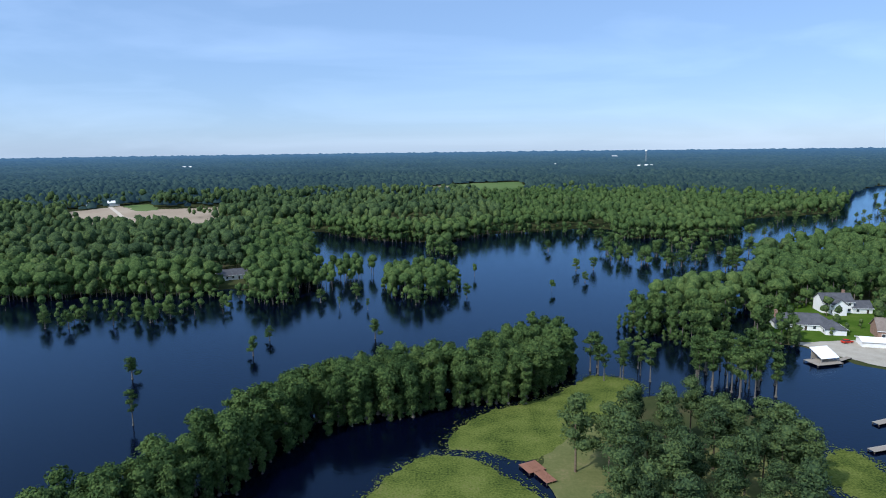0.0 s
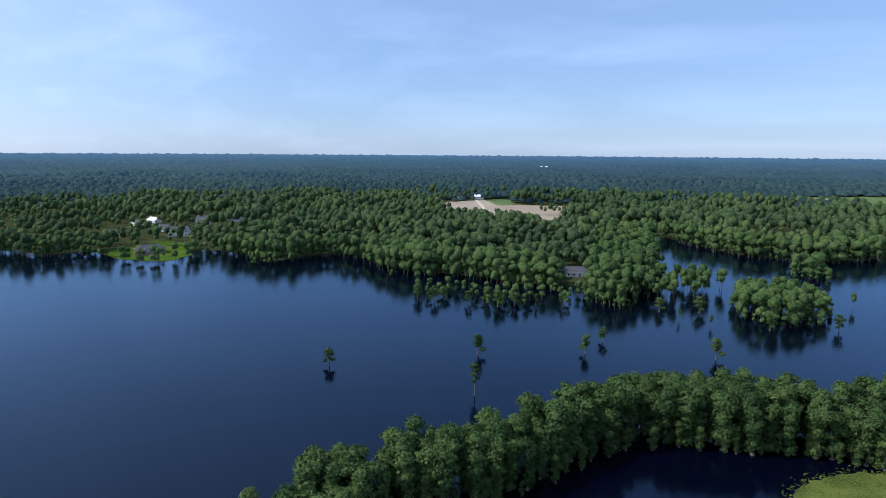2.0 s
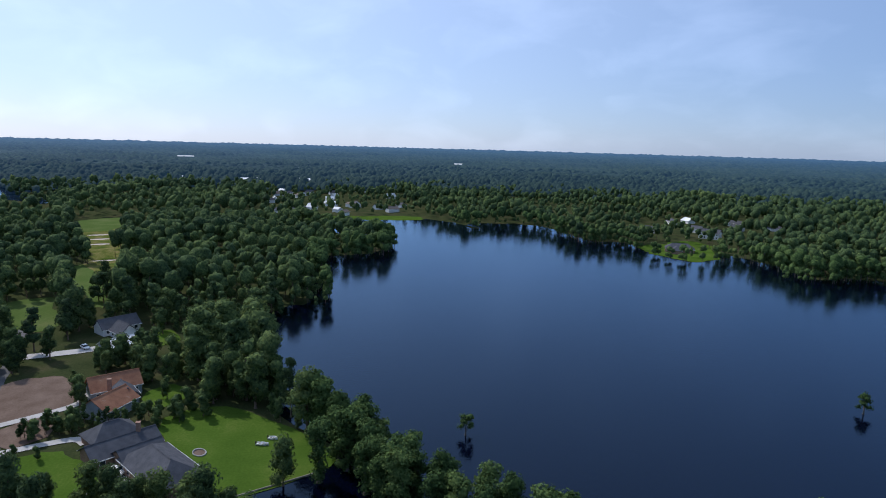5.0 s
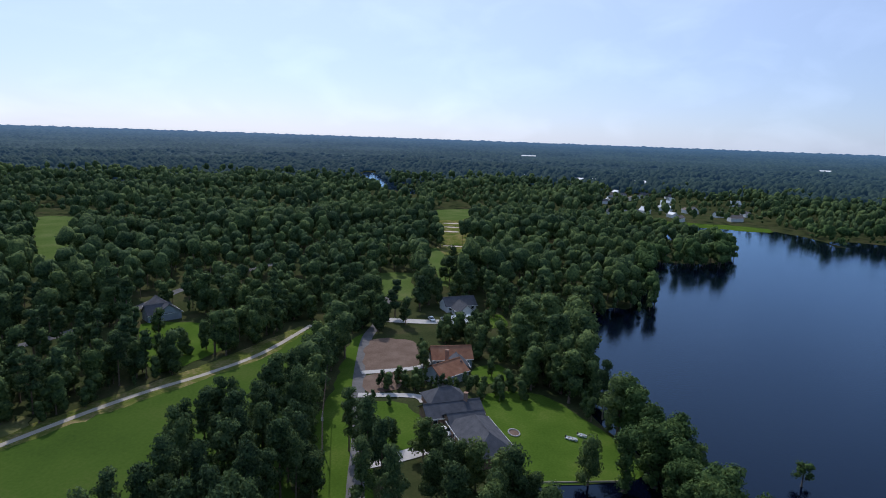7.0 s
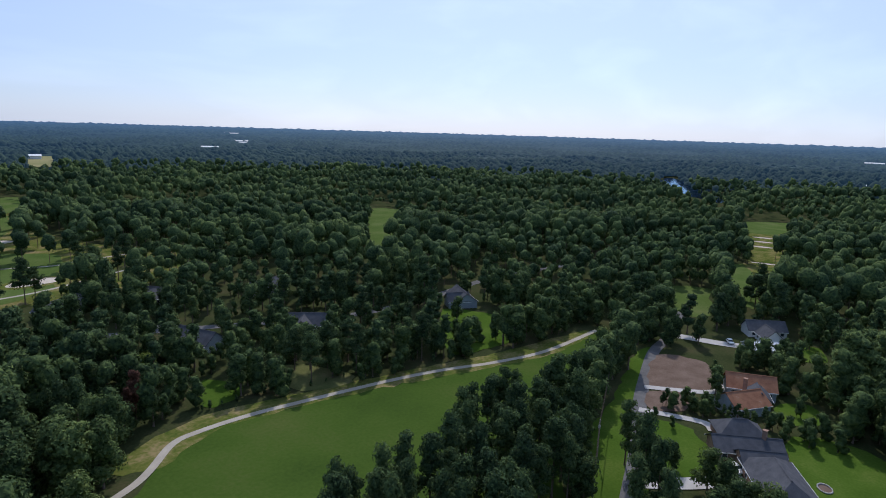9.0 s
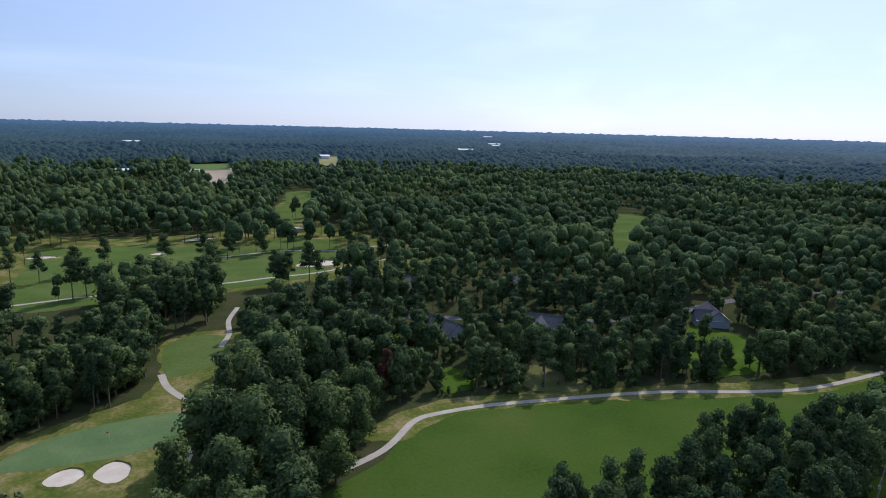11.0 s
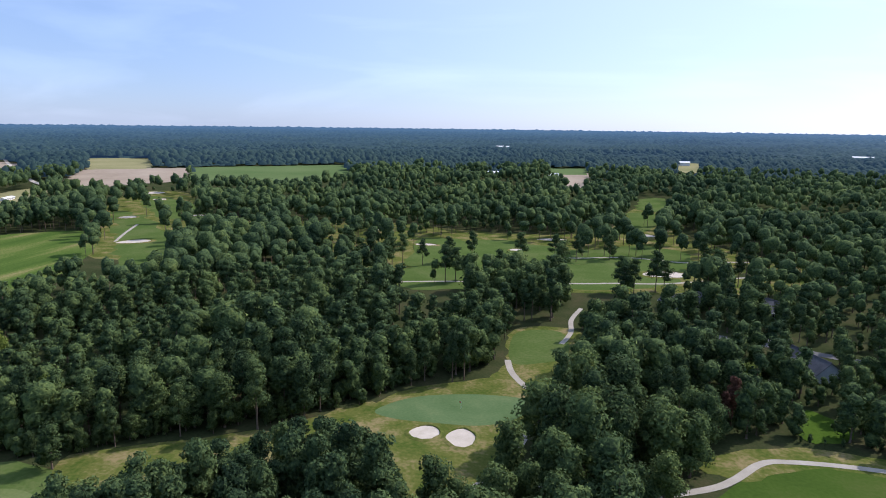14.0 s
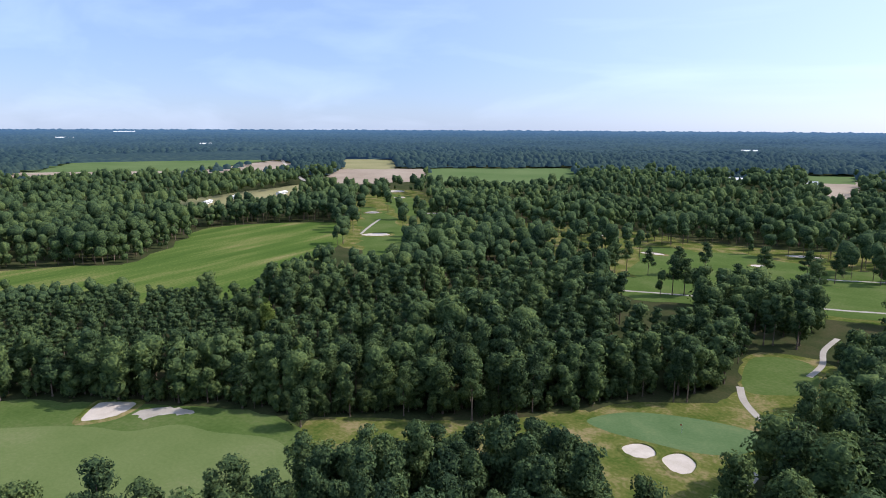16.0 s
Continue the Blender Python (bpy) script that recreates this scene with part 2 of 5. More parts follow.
mw, n_, l_, b_ = material("lake_water", 0.1, 0.5)
n_.remove(b_)
tcw = n_.new("ShaderNodeTexCoord")
n1 = n_.new("ShaderNodeTexNoise")
n1.inputs["Scale"].default_value, n1.inputs["Detail"].default_value = 0.9, 4
n2 = n_.new("ShaderNodeTexNoise")
n2.inputs["Scale"].default_value, n2.inputs["Detail"].default_value = 0.012, 3
l_.new(tcw.outputs["Object"], n1.inputs["Vector"])
l_.new(tcw.outputs["Object"], n2.inputs["Vector"])
mul = n_.new("ShaderNodeMath")
mul.operation = "MULTIPLY"
l_.new(n1.outputs[0], mul.inputs[0])
l_.new(n2.outputs[0], mul.inputs[1])
bw = n_.new("ShaderNodeBump")
bw.inputs["Strength"].default_value, bw.inputs["Distance"].default_value = 0.25, 0.35
l_.new(mul.outputs[0], bw.inputs["Height"])
deep, shine = n_.new("ShaderNodeBsdfDiffuse"), n_.new("ShaderNodeBsdfGlossy")
deep.inputs["Color"].default_value = (0.0007, 0.0013, 0.0065, 1)
shine.inputs["Color"].default_value = (0.54, 0.77, 1.0, 1)       # dark peaty water with a blue cast
shine.inputs["Roughness"].default_value = 0.1
fr = n_.new("ShaderNodeFresnel")
fr.inputs["IOR"].default_value = 1.33
mxw = n_.new("ShaderNodeMixShader")
l_.new(bw.outputs[0], shine.inputs["Normal"])
l_.new(bw.outputs[0], fr.inputs["Normal"])
l_.new(fr.outputs[0], mxw.inputs[0])
l_.new(deep.outputs[0], mxw.inputs[1])
l_.new(shine.outputs[0], mxw.inputs[2])
l_.new(mxw.outputs[0], n_["Material Output"].inputs[0])
M["water"] = mw


# ---- shape helpers ----
def rise(r):
    """The land climbs gently beyond 1.2 km."""
    return 42.0 * (np.maximum(np.asarray(r, float) - 1200.0, 0) / 3700.0) ** 1.3


def land(x, y):
    return float(rise(math.hypot(x, y)))


def curve(pts, closed=True, n=5):
    """A smooth line through the corners (Catmull-Rom)."""
    p = [Vector((a, b)) for a, b in pts]
    k, out = len(p), []
    for i in range(k if closed else k - 1):
        if closed:
            a, b, c, d = p[i - 1], p[i], p[(i + 1) % k], p[(i + 2) % k]
        else:
            a, b, c, d = p[max(i - 1, 0)], p[i], p[i + 1], p[min(i + 2, k - 1)]
        for j in range(n):
            t = j / n
            q = 0.5 * (2 * b + (c - a) * t + (2 * a - 5 * b + 4 * c - d) * t * t + (3 * b - a - 3 * c + d) * t ** 3)
            out.append((q.x, q.y))
    if not closed:
        out.append(tuple(p[-1]))
    return out


def mesh_from(name, verts, tris, mat, smooth=False, normals=None):
    """A mesh of triangles from arrays; leaves take the soft normals of the mass they grow on."""
    v, t = np.asarray(verts, np.float32).reshape(-1, 3), np.asarray(tris, np.int32).reshape(-1, 3)
    me = bpy.data.meshes.new(name)
    me.vertices.add(len(v))
    me.vertices.foreach_set("co", v.ravel())
    me.loops.add(len(t) * 3)
    me.loops.foreach_set("vertex_index", t.ravel())
    me.polygons.add(len(t))
    me.polygons.foreach_set("loop_start", np.arange(0, len(t) * 3, 3, dtype=np.int32))
    if smooth:
        me.polygons.foreach_set("use_smooth", np.ones(len(t), bool))
    me.update(calc_edges=True)
    me.materials.append(mat)
    if normals is not None:
        me.polygons.foreach_set("use_smooth", np.ones(len(t), bool))
        me.normals_split_custom_set_from_vertices(np.asarray(normals, np.float32).tolist())
    return me


def ragged(q, step, size):
    """The outline broken up into uneven bays and tongues."""
    out, k = [], len(q)
    for i in range(k):
        (x1, y1), (x2, y2) = q[i], q[(i + 1) % k]
        n = max(1, int(math.hypot(x2 - x1, y2 - y1) / step))
        for j in range(n):
            x, y = x1 + (x2 - x1) * j / n, y1 + (y2 - y1) * j / n
            a = noise.noise((x * 0.9 / step, y * 0.9 / step, 0.3)) * size
            b = noise.noise((x * 0.9 / step, y * 0.9 / step, 7.7)) * size
            out.append((x + a, y + b))
    return out


def sheet(name, pts, z, mat, label, category, rounded=True, rag=None):
    """A flat piece of ground cover with an outline."""
    q = curve(pts) if rounded else list(pts)
    if rag:
        q = ragged(q, *rag)
    v = [(x, y, z + land(x, y)) for x, y in q]
    t = tessellate_polygon([[Vector((x, y, 0)) for x, y in q]])
    t = [(a, b, c) if (q[b][0] - q[a][0]) * (q[c][1] - q[a][1]) - (q[b][1] - q[a][1]) * (q[c][0] - q[a][0]) > 0 else (a, c, b) for a, b, c in t]
    return tagged(new(name, mesh_from(name, v, t, mat)), label, category, kind="structure")


def ribbon(name, pts, width, z, mat, label, category):
    q = [Vector(a) for a in curve(pts, False, 6)]
    v, t = [], []
    for i, a in enumerate(q):
        d = (q[min(i + 1, len(q) - 1)] - q[max(i - 1, 0)]).normalized()
        s = Vector((-d.y, d.x)) * width / 2
        v += [(*(a - s), z + land(*a)), (*(a + s), z + land(*a))]
        if i:
            k = 2 * i
            t += [(k - 2, k, k - 1), (k, k + 1, k - 1)]
    return tagged(new(name, mesh_from(name, v, t, mat)), label, category, kind="structure")


def inside(x, y, poly):
    x, y, r = np.asarray(x), np.asarray(y), np.zeros(np.shape(x), bool)
    k = len(poly)
    for i in range(k):
        (x1, y1), (x2, y2) = poly[i - 1], poly[i]
        if y1 != y2:
            r ^= ((y1 > y) != (y2 > y)) & (x < (x2 - x1) * (y - y1) / (y2 - y1) + x1)
    return r


def away(x, y, line, closed=False):
    """Distance from points to a line."""
    best = np.full(np.shape(x), 1e9)
    k = len(line)
    for i in range(0 if closed else 1, k):
        (x1, y1), (x2, y2) = line[i - 1], line[i]
        dx, dy = x2 - x1, y2 - y1
        t = np.clip(((x - x1) * dx + (y - y1) * dy) / (dx * dx + dy * dy + 1e-9), 0, 1)
        best = np.minimum(best, np.hypot(x - x1 - t * dx, y - y1 - t * dy))
    return best


# ---- the land ----
radii = [0.0]
rr = 15.0
while rr < 4950:
    radii.append(rr)
    rr *= 1.055
radii.append(4960.0)
gv, gt = [(0, 0, 0)], []
for r in radii[1:]:
    zz = float(rise(r))
    gv += [(r * math.cos(2 * math.pi * i / 180), r * math.sin(2 * math.pi * i / 180), zz) for i in range(180)]
for i in range(180):
    gt.append((0, 1 + i, 1 + (i + 1) % 180))
for k in range(len(radii) - 2):
    a, b = 1 + 180 * k, 1 + 180 * (k + 1)
    for i in range(180):
        j = (i + 1) % 180
        gt += [(a + i, b + i, b + j), (a + i, b + j, a + j)]
tagged(new("ground", mesh_from("ground", gv, gt, M["floor"])), "flat wooded lowland reaching the horizon", "ground", kind="structure")

NORTH_SHORE = [(-655, 32), (-658, 119), (-582, 160), (-617, 164), (-603, 225), (-500, 235), (-489, 262), (-436, 260), (-409, 268), (-404, 291), (-420, 318),
               (-366, 322), (-331, 318), (-330, 350), (-301, 368), (-243, 337), (-191, 345), (-154, 338), (-127, 350), (-92, 344), (-100, 431),
               (-140, 576), (-125, 606), (-74, 552), (-32, 532), (7, 535), (39, 572), (94, 588), (140, 606), (160, 590), (158, 540), (190, 536), (222, 530), (256, 545), (286, 605), (340, 674), (425, 703), (478, 744), (575, 890), (816, 1162)]
SOUTH_SHORE = [(900, 1080), (500, 620), (300, 470), (240, 440), (170, 335), (152, 300), (133, 250), (143, 239), (150, 222), (157, 213), (215, 175), (260, 120),
               (130, 122), (95, 126), (88, 138), (98, 155), (90, 178), (70, 192), (48, 180), (30, 160), (21, 147), (26, 136), (20, 118), (-20, 90), (-60, 40),
               (-100, -5), (-133, -22), (-144, 2), (-158, 5), (-178, -9), (-215, -18), (-265, -27), (-299, -16), (-311, 6), (-423, 4), (-446, 48), (-481, 61),
               (-528, 48), (-621, -6)]
LAKE = curve(NORTH_SHORE + SOUTH_SHORE, True, 3)
FLOODED = []      # far banks stand in shallow water
for i, (x, y) in enumerate(LAKE):
    (xa, ya), (xb, yb) = LAKE[i - 1], LAKE[(i + 1) % len(LAKE)]
    long, out = math.hypot(xb - xa, yb - ya) + 1e-6, 7.0 if math.hypot(x, y) > 300 else 0.0
    FLOODED.append((x - (yb - ya) / long * out, y + (xb - xa) / long * out))
sheet("lake_water", FLOODED, 0.012, M["water"], "calm dark blue blackwater lake", "water", rounded=False)

OPEN = []      # outlines where no wood grows


def bunker(pts, label, z=0.06):
    """Raked sand in a hollow, behind a grown lip of turf."""
    q = curve(pts)
    sheet("bunker", pts, z, M["sand"], label, "bunker")
    cx, cy = np.mean([p[0] for p in q]), np.mean([p[1] for p in q])
    k, v, t = len(q), [], []
    for grow, h in ((0.97, z - 0.02), (1.0, z + 0.38), (1.05, z + 0.42), (1.3, z - 0.05)):
        for i, (x, y) in enumerate(q):
            up = h if h < z else z + (h - z) * (0.75 + 0.25 * math.sin(i * 1.9))
            v.append((cx + (x - cx) * grow, cy + (y - cy) * grow, up))
    for a in range(3):
        for i in range(k):
            j = (i + 1) % k
            t += [(a * k + i, a * k + j, a * k + k + j), (a * k + i, a * k + k + j, a * k + k + i)]
    tagged(new("bunker_lip", mesh_from("bunker_lip", v, t, M["rough"], True)), "turf lip round a sand bunker", "bunker", kind="structure")


BEHIND = ("river_reach", "golf_fairway", "crop_field", "bare_field", "dry_field", "roadside_clearing")


def cover(name, pts, z, mat, label, category, rounded=True):
    cx, cy = np.mean([p[0] for p in pts]), np.mean([p[1] for p in pts])
    far = math.hypot(cx, cy) > 320
    outline = pts
    if name in BEHIND:      # these clearings run on behind the tree tops before them
        k = 0.84 if name == "golf_fairway" else 0.9 if cy > 0 else 0.83
        outline = [(x * k, y * k) if math.hypot(x, y) < math.hypot(cx, cy) else (x, y) for x, y in pts]
        pts = [(x * 0.96, y * 0.96) if math.hypot(x, y) < math.hypot(cx, cy) else (x, y) for x, y in pts]
    OPEN.append(ragged(curve(outline) if rounded else outline, 9.0 if far else 3.0, 8.0 if far else 1.6))
    q = ragged(curve(pts) if rounded else pts, 9.0 if far else 3.0, 8.0 if far else 1.6)
    return sheet(name, q, 0.02 + 0.003 * len(OPEN) + (0.25 if math.hypot(cx, cy) > 700 else 0), M[mat], label, category, False)


GOLF = [(-125, -322), (67, -298), (100, -330), (165, -380), (225, -332), (270, -330), (330, -420), (410, -535), (462, -650), (420, -668), (370, -622), (290, -482), (200, -490), (130, -500), (50, -472), (-20, -472), (-62, -525), (-92, -640), (-150, -725), (-165, -690), (-112, -540), (-128, -430), (-168, -400)]
sheet("golf_rough", GOLF, 0.01, M["rough"], "dry rough grass under scattered pines", "grass")
cover("fairway", [(-20, -118), (-42, -133), (-55, -146), (-66, -149), (-94, -147), (-140, -137), (-180, -126), (-218, -126), (-222, -112), (-180, -99), (-150, -92),
                  (-112, -70), (-100, -40), (-60, -60), (-20, -90)], 0.09, "fairway", "mown green golf fairway beside a cart path", "fairway")
cover("verge", [(-62, -158), (-94, -155), (-140, -145), (-180, -136), (-215, -132), (-215, -126), (-180, -124), (-140, -135), (-94, -146), (-66, -148), (-50, -140), (-40, -146)],
      0.07, "rough", "rough grass verge along the path", "grass")
cover("road_verge", [(-96, -52), (-112, -64), (-144, -82), (-166, -88), (-210, -104), (-219, -101), (-182, -85), (-157, -74), (-139, -63), (-112, -50)], 0.11, "grass",
      "bright mown grass verge beside the road", "grass")
cover("apron", [(50, -130), (53, -148), (45, -165), (35, -178), (11, -195), (9, -239), (-13, -245), (-21, -229), (-17, -186), (-8, -172), (3, -151), (4, -134), (16, -118), (30, -118)],
      0.07, "rough", "worn grass round the putting green", "grass")
sheet("tee_grass", [(8, -205), (7, -236), (-10, -240), (-12, -215), (-2, -205)], 0.05, M["golf"], "mown grass tee", "grass")
sheet("putting_green", [(44, -160), (34, -171), (15, -176), (0, -174), (4, -162), (14, -156), (28, -155.5), (38, -156)], 0.055, M["green"], "smooth blue-green putting green", "green")
bunker([(32, -149.5), (29, -153.2), (25.4, -153), (23.6, -149.5), (26, -146), (30, -146.3)], "pale sand bunker beside the putting green")
bunker([(22, -148), (20.5, -152), (17.5, -153.5), (14.2, -150), (15, -144.5), (18.5, -143.5)], "pale sand bunker beside the putting green")
cover("second_fairway", [(215, -60), (199, -84), (176, -96), (153, -107), (130, -117), (110, -116), (98, -107), (88, -92), (84, -80), (100, -60), (160, -30)], 0.08, "golf",
      "pale mown golf fairway below dark woods", "fairway")
bunker([(165, -89), (171, -97), (170, -100), (162, -104), (159, -98), (160, -93)], "long pale sand bunker by the wood's edge")
cover("rough_strip", [(112, -120), (91, -133), (68, -144), (60, -152), (46, -166), (40, -150), (48, -127), (62, -110), (78, -104), (95, -104)], 0.06, "rough",
      "worn grass strip below the woods", "grass")
cover("meadow", [(385, -150), (358, -200), (338, -217), (355, -257), (396, -312), (398, -346), (351, -400), (320, -390), (262, -320), (236, -250), (203, -186), (226, -183), (268, -165), (315, -138)], 0.08,
      "meadow", "bright green hay meadow with straw-coloured streaks", "field")
cover("crop_field", [(1180, -540), (1463, -882), (1285, -1291), (1064, -1068), (980, -770)], 0.5, "crop", "green crop field in the distance", "field", False)
cover("bare_field", [(1150, -560), (985, -760), (950, -735), (1100, -520)], 0.4, "tilled", "tan strip of bare soil beside a crop", "field", False)
cover("crop_field", [(623, -1038), (384, -1201), (282, -907), (335, -865), (489, -812)], 0.4, "crop", "light green field in the distance", "field", False)
cover("bare_field", [(766, -957), (616, -1026), (509, -825), (536, -760), (565, -702), (640, -740)], 0.4, "tilled", "tan bare field in the distance", "field", False)
cover("crop_field", [(963, -1206), (908, -1227), (832, -1235), (680, -1008), (774, -967)], 0.4, "hay", "pale green field in the distance", "field", False)
cover("bare_field", [(1050, -1060), (970, -780), (900, -760), (850, -900), (940, -1010)], 0.45, "tilled", "tan ploughed field in the distance", "field", False)
cover("dry_field", [(-20, -1034), (-53, -1118), (-89, -1128), (-59, -848), (-39, -844)], 0.4, "tilled", "dry tan field among woods", "field", False)
cover("crop_field", [(-10, -1234), (-90, -1245), (-77, -1126), (-13, -1110)], 0.4, "crop", "pale green field among woods", "field", False)
cover("roadside_clearing", [(605, -450), (600, -690), (545, -620), (520, -520), (530, -405)], 0.2, "hay", "grass clearing with mobile homes", "field", False)
sheet("fairway_cut", [(190, -62), (176, -78), (160, -88), (148, -92), (140, -101), (128, -103), (112, -108), (100, -103), (90, -92), (88, -80), (104, -62), (150, -45)], 0.055, M["rough_cut"], "paler closely mown part of the fairway", "fairway")
cover("town_lawn", [(-650, -10), (-652, 32), (-652, 80), (-658, 118), (-684, 110), (-690, 60), (-684, 10), (-668, -14)], 0.2, "grass", "bright waterside lawns of a far settlement", "lawn")
MOWN = "mown green golf fairway among pines"
cover("golf_fairway", [(75, -333), (42, -349), (-21, -369), (-84, -384), (-73, -335), (-18, -316), (37, -310), (69, -304)], 0.12, "golf", MOWN, "fairway")
cover("golf_fairway", [(81, -385), (83, -436), (52, -429), (18, -434), (-23, -412), (-61, -434), (-94, -421), (-88, -394), (-21, -386), (49, -360), (77, -357)], 0.12, "golf", MOWN, "fairway")
cover("golf_fairway", [(-83, -598), (-110, -615), (-96, -536), (-72, -517)], 0.12, "golf", MOWN, "fairway")
cover("golf_fairway", [(-112, -723), (-141, -740), (-127, -662), (-99, -658)], 0.12, "golf", MOWN, "fairway")
cover("golf_fairway", [(370, -489), (354, -498), (306, -454), (267, -410), (225, -341), (233, -318), (267, -352)], 0.12, "golf", MOWN, "fairway")
cover("golf_fairway", [(431, -622), (358, -586), (318, -551), (290, -501), (328, -495), (381, -548)], 0.12, "golf", MOWN, "fairway")
cover("golf_fairway", [(-406, -148), (-450, -104), (-418, -96), (-371, -107), (-320, -99), (-345, -115)], 0.12, "golf", "bright green golf fairway between trees", "fairway")
cover("golf_fairway", [(-318, -146), (-333, -124), (-292, -110), (-293, -126), (-309, -137)], 0.12, "golf", "bright green golf fairway between trees", "fairway")
cover("golf_fairway", [(-592, -195), (-612, -175), (-441, -124), (-423, -137)], 0.12, "rough", "dry end of a golf fairway", "fairway")
cover("golf_fairway", [(-640, -215), (-665, -180), (-612, -172), (-592, -198)], 0.12, "golf", MOWN, "fairway")
cover("golf_fairway", [(-380, -478), (-402, -458), (-300, -352), (-284, -358)], 0.12, "golf", MOWN, "fairway")
for cx, cy, rx, ry, turn in ((-70, -351, 13, 8, 10), (-80, -479, 6, 7, 10), (-9, -447, 11, 5, 10), (14, -403, 5, 4, 0), (76, -409, 8, 4, 0), (271, -376, 11, 7, 35), (345, -474, 7, 8, 35), (438, -647, 14, 14, 35),
                             (394, -594, 7, 8, 30), (293, -498, 8, 5, 30), (123, -460, 7, 4, 15), (-547, -169, 4, 9, 15), (-524, -162, 4, 9, 15), (-499, -154, 4, 8, 15), (-432, -131, 3, 9, 15)):
    c, s = math.cos(radians(turn)), math.sin(radians(turn))
    ring = [(cx + c * rx * math.cos(a) * (1 + 0.15 * math.sin(3 * a)) - s * ry * math.sin(a), cy + s * rx * math.cos(a) + c * ry * math.sin(a)) for a in np.linspace(0, 2 * math.pi, 9)[:-1]]
    bunker(ring, "pale sand bunker on the golf course", 0.14)
cover("bare_field", [(-482, 774), (-514, 854), (-485, 934), (-430, 868), (-381, 878), (-314, 895), (-272, 750), (-262, 664), (-307, 698), (-358, 691), (-427, 732)], 0.3, "tilled", "tan bare field among woods", "field", False)
cover("crop_field", [(-490, 946), (-456, 965), (-412, 901), (-434, 879)], 0.35, "crop", "green strip behind a bare field", "field", False)
cover("dry_field", [(-30, 1340), (71, 1419), (179, 1461), (176, 1215), (97, 1120), (60, 1180)], 0.4, "crop", "pale green field among woods", "field", False)
FAR_FIELDS = [([(-284, -1386), (-336, -1399), (-366, -1526), (-309, -1511)], "hay"), ([(-28, 1235), (60, 1251), (69, 1372), (-26, 1337)], "tilled"), ([(-248, -1229), (-296, -1244), (-326, -1375), (-273, -1358)], "hay")]
for outline, mat in FAR_FIELDS:
    cover("bare_field" if mat == "tilled" else "crop_field", outline, 0.5, mat, "thin pale field far off among woods", "field", False)
cover("river_reach", [(-1170, -548), (-1150, -510), (-986, -405), (-908, -340), (-840, -312), (-850, -345), (-960, -440), (-1058, -508)], 0.3, "water", "distant pale river reach", "water")
cover("lawn", [(-182, -42), (-187, -25), (-172, -8), (-156, 4), (-146, 4), (-134, -21), (-146, -28), (-160, -36)], 0.13, "grass", "bright mown lakeside lawn", "lawn")
cover("garden_lawn", [(-200, -52), (-208, -44), (-196, -38), (-188, -46)], 0.13, "grass", "bright garden lawn", "lawn")
cover("garden_lawn", [(-134, -58), (-160, -72), (-164, -63), (-154, -52), (-145, -50)], 0.13, "grass", "bright front lawn beside the road", "lawn")
cover("garden_lawn", [(-262, -66), (-270, -58), (-255, -52), (-248, -62)], 0.13, "grass", "bright garden lawn", "lawn")
cover("peninsula_lawn", [(-406, 270), (-440, 262), (-472, 268), (-486, 300), (-500, 335), (-470, 340), (-430, 318), (-404, 292)], 0.14, "grass", "bright lawn on a lake peninsula", "lawn")
cover("garden_lawn", [(-70, -165), (-79, -182), (-86, -172), (-80, -163)], 0.12, "grass", "small bright garden lawn", "lawn")
cover("pine_straw_bed", [(-104, -178), (-117, -160), (-111, -150), (-97, -158)], 0.10, "tan_grass", "thin dry grass and straw under pines", "ground cover")
cover("garden_lawn", [(-195, -190), (-206, -166), (-200, -148), (-180, -142), (-155, -147), (-170, -165)], 0.11, "grass", "bright garden lawn", "lawn")
cover("straw_lot", [(-214, -97), (-220, -82), (-206, -73), (-191, -72), (-184, -85)], 0.12, "straw", "brown pine straw lot beside the road", "ground cover")
cover("straw_lot", [(-180, -83), (-187, -72), (-174, -70), (-168, -77)], 0.12, "straw", "brown pine straw lot beside the road", "ground cover")
cover("lakeside_lawn", [(140, 262), (150, 290), (185, 310), (240, 300), (240, 225), (200, 215), (160, 222), (150, 240)], 0.14, "grass", "mown lawns round lakeside houses", "lawn")
cover("sand_bank", [(142, 244), (161, 246), (180, 248), (200, 232), (190, 206), (160, 213), (152, 223), (145, 238)], 0.17, "path", "bare sandy lake bank", "sand", False)
cover("dock_clearing", [(26, 128), (24, 146), (32, 160), (46, 172), (56, 168), (70, 160), (84, 142), (76, 118), (50, 108), (34, 116)], 0.14, "tan_grass", "short dry grass by the dock", "grass")
LILIES = [[(-22, 120), (-13, 145), (-5, 153), (6, 151), (14, 143), (21, 133), (20, 112), (0, 100)],
          [(0, 159), (10, 178), (35, 193), (52, 210), (66, 200), (46, 172), (32, 158), (21, 150), (11, 155)],
          [(92, 140), (102, 153), (108, 151), (108, 139), (118, 130), (100, 124)]]
for outline in LILIES:
    sheet("lily_pads", outline, 0.03, M["lily"], "dense yellow-green lily pads on the water", "lily pads", True, (1.1, 1.5))
sheet("sandy_scrape", [(152, -98), (147, -104), (142, -107), (146, -109), (153, -106), (157, -101)], 0.06, M["path"], "bare sandy scrape in worn grass", "bare ground", True, (0.9, 1.6))
WAYS = []


def way(name, pts, width, mat, label, category, z=0.15):
    z = (0.16 if name == "driveway" else 0.5 if name == "farm_track" else 0.08) + 0.003 * len(WAYS)
    WAYS.append((curve(pts, False, 4), width / 2 + 2.5))
    return ribbon(name, pts, width, z, M[mat], label, category)


